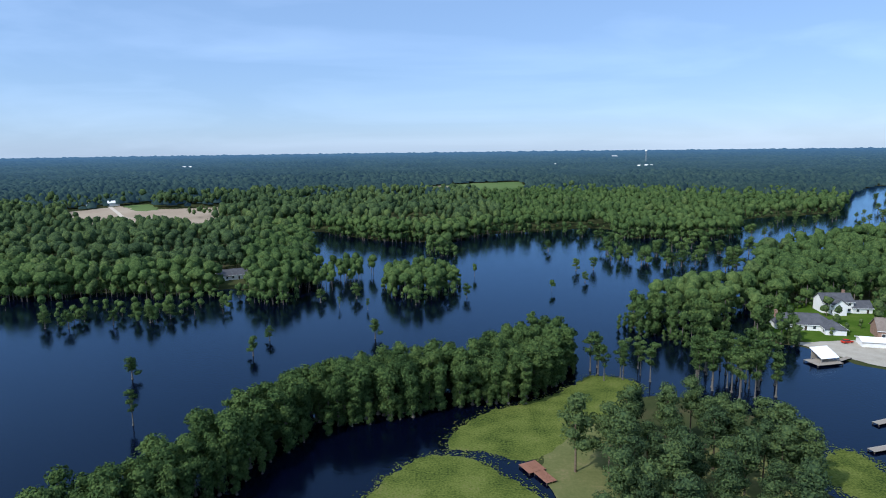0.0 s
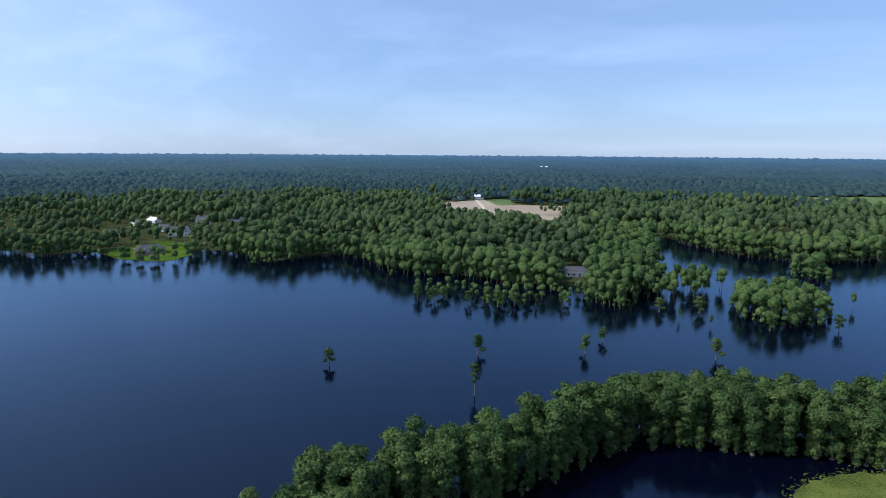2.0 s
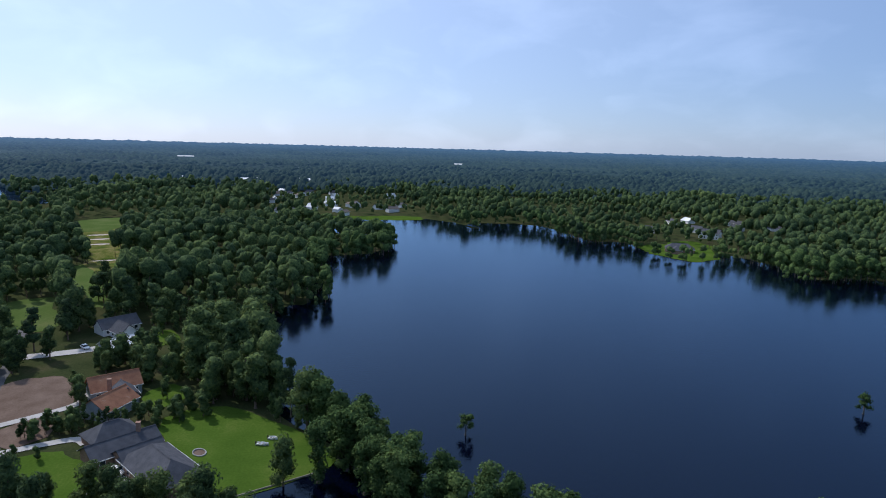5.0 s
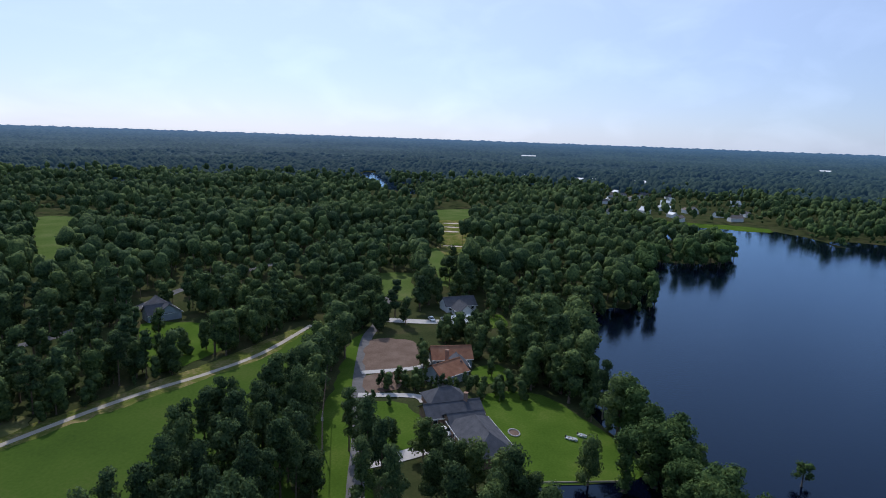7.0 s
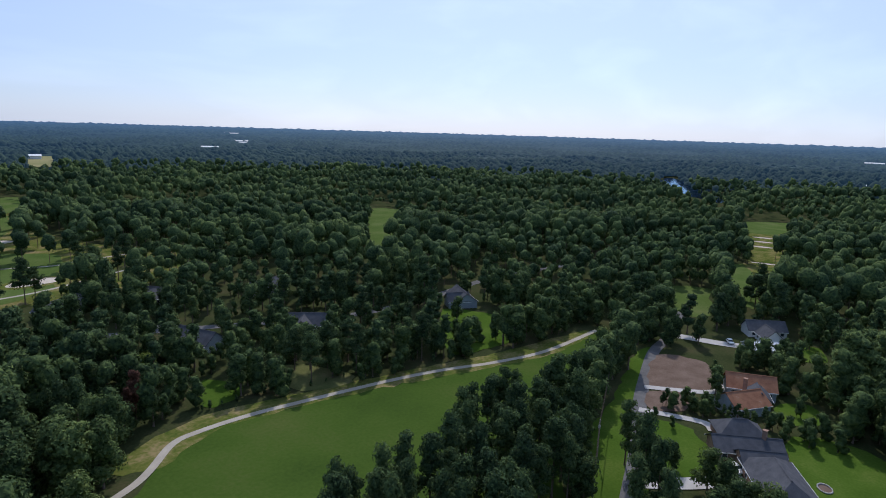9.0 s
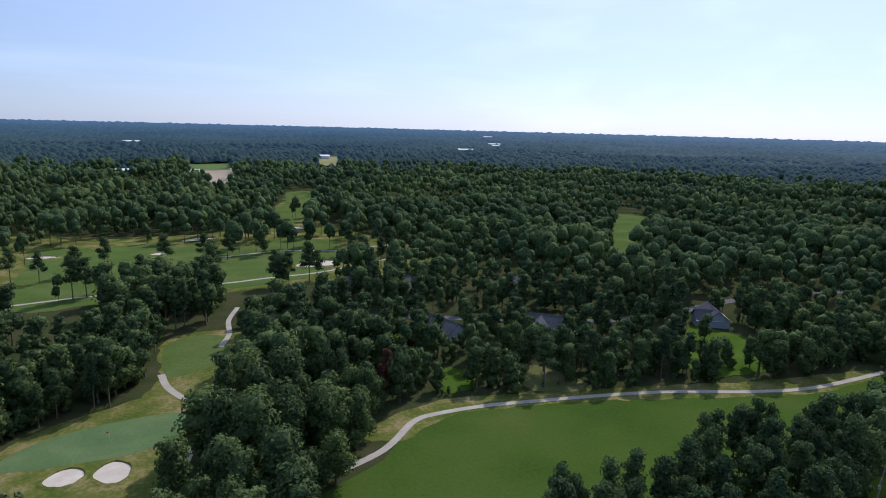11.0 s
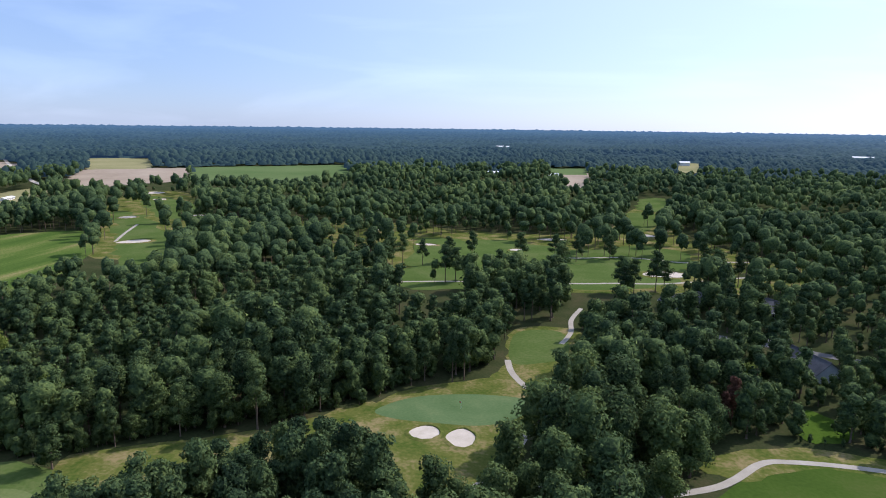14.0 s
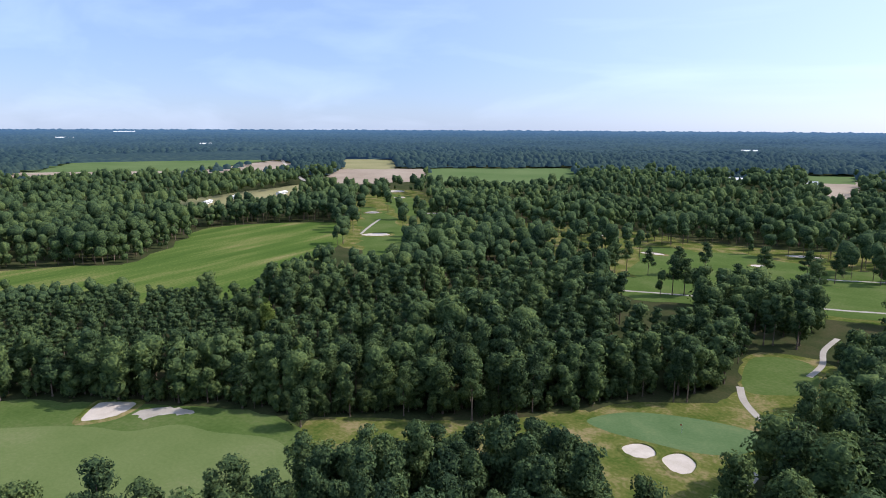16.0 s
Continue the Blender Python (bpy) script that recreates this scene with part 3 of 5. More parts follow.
way("road", [(-90, -42), (-114, -55), (-139, -66), (-165, -79), (-193, -91), (-217, -100), (-241, -105), (-290, -120)], 4.2, "asphalt", "narrow grey asphalt road", "road", 0.2)
way("cart_path", [(30, -105), (14, -124), (5, -133), (-11, -127), (-27, -130), (-40, -135), (-47, -140), (-56, -149), (-64, -151), (-78, -151), (-93, -149), (-123, -144),
                  (-143, -139), (-162, -132), (-186, -127), (-222, -128)], 2.1, "path", "pale winding golf cart path", "path", 0.16)
way("cart_path", [(5, -133), (2, -150), (-5, -173), (2, -184), (7, -195), (9, -206)], 2.2, "path", "pale winding golf cart path", "path", 0.17)
way("sandy_track", [(-10, -226), (-14, -240), (-15, -257), (-20, -275)], 2.0, "path", "pale sandy track between trees", "path", 0.16)
way("cart_path", [(90, -300), (69, -306), (38, -313), (-18, -320), (-39, -325), (-70, -331), (-115, -354), (-164, -374)], 2.2, "path", "pale golf cart path", "path", 0.16)
way("cart_path", [(-10, -384), (-25, -386), (-56, -394), (-86, -386), (-102, -391), (-130, -396)], 2.2, "path", "pale golf cart path", "path")
way("cart_path", [(279, -366), (293, -394), (306, -423), (314, -442)], 2.2, "path", "pale golf cart path", "path", 0.16)
way("farm_track", [(1300, -1330), (1199, -1246), (1028, -1068), (700, -760), (600, -680)], 6, "sand", "pale farm track between fields", "path", 0.6)
way("farm_track", [(-496, 922), (-433, 824), (-395, 765), (-370, 758), (-332, 736), (-285, 695)], 5, "sand", "pale dirt road through a bare field", "path")
way("residential_road", [(-60, -250), (-90, -238), (-125, -222), (-140, -216), (-165, -208), (-200, -208), (-225, -212), (-262, -216), (-320, -210)], 5, "asphalt", "grey residential road between trees", "road", 0.16)
way("sandy_drive", [(-84, -250), (-90, -242), (-96, -229)], 4, "path", "pale sandy drive among trees", "path", 0.17)
way("driveway", [(-182, -86), (-194, -70), (-205, -68)], 3, "concrete", "pale concrete driveway", "driveway", 0.18)
way("driveway", [(-165, -79), (-171, -63), (-168, -58)], 3, "concrete", "pale concrete driveway", "driveway", 0.18)
way("driveway", [(-128, -60), (-136, -52), (-144, -46), (-149, -43)], 5, "concrete", "pale concrete driveway", "driveway", 0.18)
way("driveway", [(-241, -104), (-246, -86), (-250, -78)], 6, "concrete", "pale concrete driveway", "driveway", 0.18)


# ---- trees ----
PHI = (1 + 5 ** 0.5) / 2
ICO = np.array([(-1, PHI, 0), (1, PHI, 0), (-1, -PHI, 0), (1, -PHI, 0), (0, -1, PHI), (0, 1, PHI), (0, -1, -PHI), (0, 1, -PHI), (PHI, 0, -1), (PHI, 0, 1), (-PHI, 0, -1), (-PHI, 0, 1)])
ICO = ICO / np.linalg.norm(ICO[0])
ICO_T = np.array([(0, 11, 5), (0, 5, 1), (0, 1, 7), (0, 7, 10), (0, 10, 11), (1, 5, 9), (5, 11, 4), (11, 10, 2), (10, 7, 6), (7, 1, 8),
                  (3, 9, 4), (3, 4, 2), (3, 2, 6), (3, 6, 8), (3, 8, 9), (4, 9, 5), (2, 4, 11), (6, 2, 10), (8, 6, 7), (9, 8, 1)])


BODIES = {  # lowest and highest centre, count, reach from the stem low and high, radius low and high, flatness: shares of the tree's height
    "pine": (0.36, 0.90, 9, 0.105, 0.02, 0.108, 0.085, 0.8), "broad": (0.22, 0.80, 8, 0.125, 0.05, 0.135, 0.14, 0.95),
    "cypress": (0.13, 0.85, 7, 0.055, 0.06, 0.10, 0.115, 1.1), "slim": (0.44, 0.88, 6, 0.05, 0.10, 0.07, 0.10, 0.65),
    "tall": (0.42, 0.91, 9, 0.145, 0.03, 0.125, 0.095, 0.75), "pond": (0.30, 0.86, 8, 0.19, 0.13, 0.14, 0.16, 0.75)}


def body_of(kind, h, g):
    """The masses of a crown round a leaning stem: centre and radii, for a tree h metres high."""
    z0, z1, n, a0, a1, r0, r1, flat = BODIES[kind]
    out, turn = [], g.uniform(0, 6.28)
    for i in range(n):
        f = i / (n - 1)
        reach, r = (a0 + (a1 - a0) * f) * g.uniform(0.5, 1.35), (r0 + (r1 - r0) * f) * g.uniform(0.82, 1.2)
        a = turn + i * 2.4 + g.uniform(-0.5, 0.5)
        out.append((reach * h * math.cos(a), reach * h * math.sin(a), h * (z0 + (z1 - z0) * f + g.uniform(-0.03, 0.03)), r * h, r * h, r * h * flat))
    return np.array(out)


def lumps_of(body, h, n, g):
    """Smaller lumps over the masses."""
    out = []
    for i in range(n):
        b = body[g.integers(0, len(body))]
        d = g.normal(size=3)
        d /= np.linalg.norm(d)
        if d[2] < -0.3:
            d[2] *= -0.6
        r = h * g.uniform(0.03, 0.062)
        out.append((*(b[:3] + d * b[3:] * 0.84), r * 1.2, r * 1.2, r * 0.8))
    return np.array(out)


def finer(v, t):
    """Each triangle of a unit ball in four."""
    v, t = [np.array(p) for p in v], [tuple(f) for f in t]
    mid, out = {}, []

    def half(a, b):
        key = (min(a, b), max(a, b))
        if key not in mid:
            m = v[a] + v[b]
            v.append(m / np.linalg.norm(m))
            mid[key] = len(v) - 1
        return mid[key]

    for a, b, c in t:
        ab, bc, ca = half(a, b), half(b, c), half(c, a)
        out += [(a, ab, ca), (b, bc, ab), (c, ca, bc), (ab, bc, ca)]
    return np.array(v), np.array(out)


BALLS = [(ICO, ICO_T)]
for _ in range(2):
    BALLS.append(finer(*BALLS[-1]))


def puff(lobe, level, g, rough, wave, cut):
    """A mass of foliage: a ball swollen and dented into uneven clumps, open below the height cut. Vertices, triangles, normals."""
    v, t = BALLS[level]
    sx, sy, sz = g.uniform(-50, 50, 3)
    swell = np.array([1 + rough * noise.noise((x * wave + sx, y * wave + sy, z * wave + sz)) + rough * 0.7 * noise.noise((x * wave * 2.3 + sy, y * wave * 2.3 + sz, z * wave * 2.3 + sx))
                      for x, y, z in v])
    p = lobe[:3] + v * lobe[3:] * swell[:, None]
    t = t[v[t][:, :, 2].max(1) > cut]
    fn = np.cross(p[t[:, 1]] - p[t[:, 0]], p[t[:, 2]] - p[t[:, 0]])
    nm = np.zeros_like(p)
    for k in range(3):
        np.add.at(nm, t[:, k], fn)
    if (nm * v).sum() < 0:
        nm, t = -nm, t[:, ::-1]
    keep = np.zeros(len(p), bool)
    keep[t.ravel()] = True
    at = np.cumsum(keep) - 1
    nm = nm[keep]
    return p[keep], at[t], nm / (np.linalg.norm(nm, axis=1)[:, None] + 1e-9)


def crown(body, lumps, n, size, g, core=0.7, level=0, rough=0.5, wave=1.5, cut=-0.55, crisp=1.3):
    """Single leaf sprays over masses and lumps, with a clumped core in each mass. Returns vertices, triangles and soft normals."""
    lobes = np.concatenate([body, lumps]) if len(lumps) else body
    area = lobes[:, 3] ** 2
    area[:len(body)] *= 0.7
    pick = g.choice(len(lobes), n, p=area / area.sum())
    d = g.normal(size=(n, 3))
    d[:, 2] = d[:, 2] * 0.9 + 0.15
    d /= np.linalg.norm(d, axis=1)[:, None]
    p = lobes[pick, :3] + d * lobes[pick, 3:] * g.uniform(0.8, 1.12, (n, 1))
    nm = d * 0.9 + g.normal(size=(n, 3)) * 0.5 + np.array((0, 0, 0.25))
    nm /= np.linalg.norm(nm, axis=1)[:, None]
    u = np.cross(nm, g.normal(size=(n, 3)))
    u /= np.linalg.norm(u, axis=1)[:, None]
    w = np.cross(nm, u)
    s1, s2 = size * g.uniform(0.6, 1.3, (n, 1)), size * g.uniform(0.5, 1.1, (n, 1))
    mid = (lobes[:, :3] * area[:, None]).sum(0) / area.sum()
    out = p - mid
    out /= np.linalg.norm(out, axis=1)[:, None] + 1e-6
    soft = d * 0.6 + out * 0.45 + nm * crisp
    soft /= np.linalg.norm(soft, axis=1)[:, None]
    q = np.stack([p + u * s1, p - u * s1 * 0.5 + w * s2, p - u * s1 * 0.6 - w * s2 * 0.9], 1).reshape(-1, 3)
    t = np.arange(3 * n).reshape(-1, 3)
    vs, ts, ns, off = [q], [t], [np.repeat(soft, 3, 0)], len(q)
    for lb in body:
        pv, pt, pn = puff(np.concatenate([lb[:3], lb[3:] * core]), level, g, rough, wave, cut)
        vs.append(pv)
        ts.append(pt + off)
        ns.append(pn)
        off += len(pv)
    return np.concatenate(vs), np.concatenate(ts), np.concatenate(ns)


def stem(h, r, g, lobes, sides=6, limbs=5, top=0.85, flare=1.5, rough=False):
    """A tapered, slightly bent trunk with limbs that run out to the lumps of the crown."""
    vs, ts, off = [], [], 0

    def tube(points, rad, k):
        nonlocal off
        a = np.arange(k) * 2 * math.pi / k
        for i, (pt, ra) in enumerate(zip(points, rad)):
            vs.append(np.array(pt) + np.stack([np.cos(a) * ra, np.sin(a) * ra, np.zeros(k)], 1))
            if i:
                for j in range(k):
                    x, y = off + (i - 1) * k + j, off + (i - 1) * k + (j + 1) % k
                    ts.extend([(x, y, y + k), (x, y + k, x + k)])
        off += len(points) * k

    bx, by = g.uniform(-0.02, 0.02, 2) * h
    if rough:
        tube([(0, 0, 0), (0, 0, h * 0.6)], [r, r * 0.6], sides)
        return np.concatenate(vs), np.array(ts)
    tube([(bx * f * f, by * f * f, h * f * top) for f in (0, 0.06, 0.4, 0.75, 1)], [r * flare, r, r * 0.8, r * 0.5, r * 0.15], sides)
    for lb in lobes[:limbs]:
        z0 = max(h * 0.12, lb[2] - abs(lb[0]) - abs(lb[1]))
        tube([(0, 0, z0), (lb[0] * 0.9, lb[1] * 0.9, lb[2])], [r * 0.4, r * 0.12], 4)
    return np.concatenate(vs), np.array(ts)


KINDS = {  # kind: height, trunk radius, leaf size, bark
    "pine": (20.0, 0.28, 0.38, "bark"), "broad": (17.0, 0.30, 0.40, "bark"), "cypress": (15.0, 0.32, 0.35, "cypress_bark"), "slim": (13.0, 0.2, 0.33, "cypress_bark"), "pond": (9.0, 0.24, 0.30, "cypress_bark"),
         "tall": (20.0, 0.26, 0.36, "bark")}
NAMES = {"tall": ("pine_tree", "tall pine with a high dark crown on a long bare trunk", "pine tree"), "pine": ("pine_tree", "tall dark green pine with a bare trunk", "pine tree"), "broad": ("broadleaf_tree", "full round deep green broadleaf tree", "tree"),
         "cypress": ("cypress_tree", "bright green bald cypress standing at the water", "cypress"), "slim": ("cypress_tree", "slender bald cypress with a bare grey trunk in water", "cypress"),
         "pond": ("pond_cypress", "small round-topped cypress standing alone in the lake", "cypress")}
GROUPS = {"tall": "tall pines along the fairways", "pine": "pines round the golf course", "broad": "broadleaf trees round the lake", "cypress": "cypresses of the lake", "slim": "slender cypresses of the lake", "pond": "small cypresses standing in the lake"}
FOLIAGE = {"tall": "pine", "pine": "pine", "broad": "broad", "cypress": "cypress", "slim": "cypress", "pond": "cypress"}
SETS = {}
for kind, (h, r, leaf, bark) in KINDS.items():
    SETS[kind] = []
    for v in range(5):
        g = np.random.default_rng(100 * v + len(kind))
        body = body_of(kind, h, g)
        lb = lumps_of(body, h, 30, g)
        n = {"tall": 1900, "pine": 2000, "broad": 2000, "cypress": 1700, "slim": 750, "pond": 800}[kind]
        cv, ct, cs = crown(body, lb, n, leaf, g)
        sv, st = stem(h, r, g, lb, flare=2.2 if bark == "cypress_bark" else 1.4)
        SETS[kind].append((mesh_from(kind + "_crown", cv, ct, M[FOLIAGE[kind]], True, cs), mesh_from(kind + "_trunk", sv, st, M[bark], True)))


def tree(kind, x, y, height, label=""):
    """One tree: a trunk and a crown under an Empty at its foot."""
    g = random.Random(int(x * 131 + y * 17))
    crown_mesh, trunk_mesh = g.choice(SETS[kind])
    name, text, cat = NAMES[kind]
    root = new(name)
    root.empty_display_size = 0.5
    s = height / KINDS[kind][0]
    wide = s * g.uniform(0.88, 1.15) * {"cypress": 1.08, "pine": 0.86}.get(kind, 1.0)
    root.matrix_basis = pose(x, y, land(x, y), 0, 0, g.uniform(0, 360)) @ Matrix.Diagonal((wide, wide, s, 1))
    for part_name, me in (("trunk", trunk_mesh), ("crown", crown_mesh)):
        o = new(part_name, me)
        o.parent = root
    return tagged(root, label or text, cat, GROUPS[kind])


# simpler trees for woods farther off, several forms of each
def forms(kind, n, size, masses, lumps, trunk_sides, count=6, ball=1, rough=0.5, wave=1.5):
    out = []
    h, r, leaf, bark = KINDS[kind]
    for v in range(count):
        g = np.random.default_rng(900 + 31 * v + len(kind))
        body = body_of(kind, h, g)
        if masses == 1:             # one mass for the whole crown
            wide, deep = h * g.uniform(0.22, 0.27), h * g.uniform(0.25, 0.31)
            body = np.array([(0, 0, h - deep, wide, wide, deep)])
        elif masses == 2:           # a broad mass with a smaller one grown into its side
            wide, deep = h * g.uniform(0.20, 0.25), h * g.uniform(0.20, 0.26)
            side = g.uniform(0.09, 0.13) * h
            low = 0.62 if kind in ("cypress", "broad") else 1.0      # these keep foliage nearly to the ground
            body = np.array([(0, 0, h - deep, wide, wide, deep), (side, 0, h * low * g.uniform(0.5, 0.62), wide * 0.88, wide * 0.92, deep * 0.9)])
        elif masses < len(body):      # fewer, larger masses that fill the same outline
            grow = (len(body) / masses) ** 0.42
            body = body[np.linspace(0 if kind == "cypress" else 0.6, len(body) - 1, masses).astype(int)]
            body[:, 3:] *= grow
        lb = lumps_of(body, h, lumps, g) if lumps else np.zeros((0, 6))
        cv, ct, cs = crown(body, lb, n, size, g, 0.98 if masses == 1 else 0.9, ball, rough, wave, -0.3 if masses == 1 else -0.5, 0.6)
        if trunk_sides:
            sv, st = stem(h, r * 1.1, g, lb, trunk_sides, 0, rough=trunk_sides == 3)
        else:
            sv, st = np.zeros((0, 3)), np.zeros((0, 3), int)
        out.append((cv / h, ct, sv / h, st, cs))
    return out


def wood(name, kind, xs, ys, hs, level, label, foliage_key):
    """Many trees of one kind joined into one crown mesh and one trunk mesh."""
    if not len(xs):
        return
    fs, g = LEVELS[level][kind], np.random.default_rng(len(xs))
    vs, ts, tv, tt, ns, off, toff = [], [], [], [], [], 0, 0
    pick, turn = g.integers(0, len(fs), len(xs)), g.uniform(0, 2 * math.pi, len(xs))
    wide = hs * (g.uniform(0.8, 1.15, len(xs)) if level == 0 else g.uniform(0.70, 1.02, len(xs)))
    for i in range(len(xs)):
        cv, ct, sv, st, cs = fs[pick[i]]
        c, s = math.cos(turn[i]) * wide[i], math.sin(turn[i]) * wide[i]
        rot = np.array([(c, s, 0), (-s, c, 0), (0, 0, hs[i])])
        base = np.array((xs[i], ys[i], land(xs[i], ys[i])))
        vs.append(cv @ rot + base)
        ts.append(ct + off)
        ns.append(cs @ (rot / wide[i]))
        off += len(cv)
        if len(sv):
            tv.append(sv @ rot + base)
            tt.append(st + toff)
            toff += len(sv)
    root = tagged(new(name), label, "woods", kind="stuff")
    o = new("crowns", mesh_from(name + "_crowns", np.concatenate(vs), np.concatenate(ts), M[foliage_key], True, np.concatenate(ns)))
    o.parent = root
    tagged(o, kind="stuff")
    if tv:
        o = new("trunks", mesh_from(name + "_trunks", np.concatenate(tv), np.concatenate(tt), M[KINDS[kind][3]]))
        o.parent = root
        tagged(o, kind="stuff")


LEVELS = [{k: forms(k, 470, 0.56, 5, 16, 4, 6, 0) for k in KINDS}, {k: forms(k, 58, 0.74, 2, 8, 3, 8) for k in KINDS}, {k: forms(k, 16, 0.95, 1, 4, 0, 9, 0, 0.6, 1.7) for k in KINDS}]

# where trees stand: outline, kind, spacing, least and greatest height
STANDS = [
    ([(49, 222), (37, 245), (17, 221), (6, 202), (-17, 203), (-39, 190), (-51, 175), (-60, 156), (-65, 137), (-75, 124), (-84, 112), (-91, 100), (-93, 89), (-88, 78),
      (-72, 80), (-74, 95), (-66, 108), (-58, 122), (-50, 135), (-46, 150), (-40, 163), (-28, 171), (-13, 175), (2, 184), (25, 186), (40, 202)], "cypress", 4.4, 13, 17.5),
    ([(-190, -12), (-175, -2), (-160, 8), (-145, 18), (-127, 24), (-118, 33), (-108, 42), (-98, 51), (-92, 44), (-103, 35), (-112, 25), (-122, 14), (-140, 9), (-158, 5), (-176, -6)], "cypress", 4.6, 13, 17.5),
    ([(77, 265), (93, 244), (104, 233), (110, 245), (122, 262), (135, 285), (158, 311), (150, 327), (115, 307)], "cypress", 7.5, 13, 18),
    ([(84, 203), (92, 187), (107, 184), (112, 203), (105, 217), (90, 214)], "slim", 5.0, 13, 18),
    ([(50, 221), (75, 218), (72, 204), (54, 205)], "slim", 6.0, 12, 15),
    ([(-35, 355), (-27, 327), (-14, 319), (4, 333), (10, 368), (-10, 392), (-31, 387)], "cypress", 6.5, 11, 15),
    ([(-12, 459), (8, 458), (5, 498), (-10, 490)], "cypress", 7, 12, 16),
    ([(-88, 335), (-88, 405), (-50, 412), (-44, 392), (-60, 345)], "slim", 8, 9, 14),
    ([(-103, 322), (-86, 312), (-80, 326), (-95, 336)], "cypress", 6, 12, 15),
    ([(262, 520), (300, 600), (360, 660), (440, 690), (500, 730), (600, 870), (680, 960), (700, 880), (560, 720), (430, 610), (330, 530)], "pond", 30, 7, 12),
    ([(600, 870), (820, 1120), (880, 1060), (680, 900)], "pond", 30, 9, 14),
    ([(-171, -76), (-175, -62), (-181, -46), (-187, -44), (-182, -62), (-178, -77)], "broad", 3.0, 4, 6.5),
    ([(-218, -70), (-226, -56), (-240, -54), (-246, -60), (-236, -63), (-228, -72)], "broad", 5.0, 7, 12),
    ([(-205, -46), (-214, -48), (-226, -46), (-222, -40), (-208, -40)], "broad", 4.5, 7, 11),
    ([(-50, -80), (-60, -91), (-85, -95), (-92, -90), (-112, -101), (-142, -97), (-150, -90), (-140, -80), (-110, -66), (-80, -55), (-60, -60)], "pine", 7.0, 17, 22),
    ([(-150, -92), (-180, -104), (-208, -112), (-208, -106), (-180, -97), (-152, -86)], "broad", 6.5, 14, 19),
    ([(79, -75), (78, -90), (73, -99), (65, -104), (56, -106), (47, -111), (43, -118), (38, -119), (30, -113), (24, -104), (20, -92), (30, -80), (60, -70)], "pine", 6.4, 20.5, 25),
    ([(170, -108), (205, -88), (300, -100), (385, -130), (315, -133), (268, -160), (226, -178), (196, -176), (160, -135)], "pine", 5.6, 10, 12.5),
    ([(36, 106), (35, 128), (40, 144), (52, 160), (66, 165), (80, 157), (90, 144), (84, 128), (76, 112), (58, 98)], "tall", 7.8, 14, 20),
    ([(150, 285), (160, 315), (174, 334), (235, 417), (266, 437), (370, 430), (400, 330), (265, 262), (225, 300), (192, 305), (172, 296)], "cypress", 7.5, 14, 19),
    ([(30, -265), (-11, -267), (-14, -306), (34, -301)], "broad", 7.5, 17, 22),
]
STANDS.insert(10, ([(88, -338), (40, -353), (-20, -374), (-86, -390), (-90, -398), (-22, -384), (42, -362), (90, -352)], "tall", 13.0, 16, 20))
NO_WOOD = [[(-100, -35), (-114, -52), (-140, -64), (-165, -77), (-195, -89), (-225, -99), (-262, -106), (-280, -70), (-256, -50), (-229, -42), (-201, -38), (-182, -29), (-166, -16), (-134, -20)],
           [(10, 90), (0, 215), (60, 230), (115, 235), (150, 235), (260, 120), (120, 60)],
           [(170, -108), (205, -88), (300, -100), (385, -130), (315, -133), (268, -160), (226, -178), (196, -176), (160, -135)],
           [(42, -236), (52, -238), (78, -306), (35, -312), (33, -250)], [(-14, -250), (-17, -322), (-48, -335), (-80, -350), (-60, -268), (-40, -250)],
           [(205, -268), (190, -300), (225, -345), (270, -340), (245, -265)]]
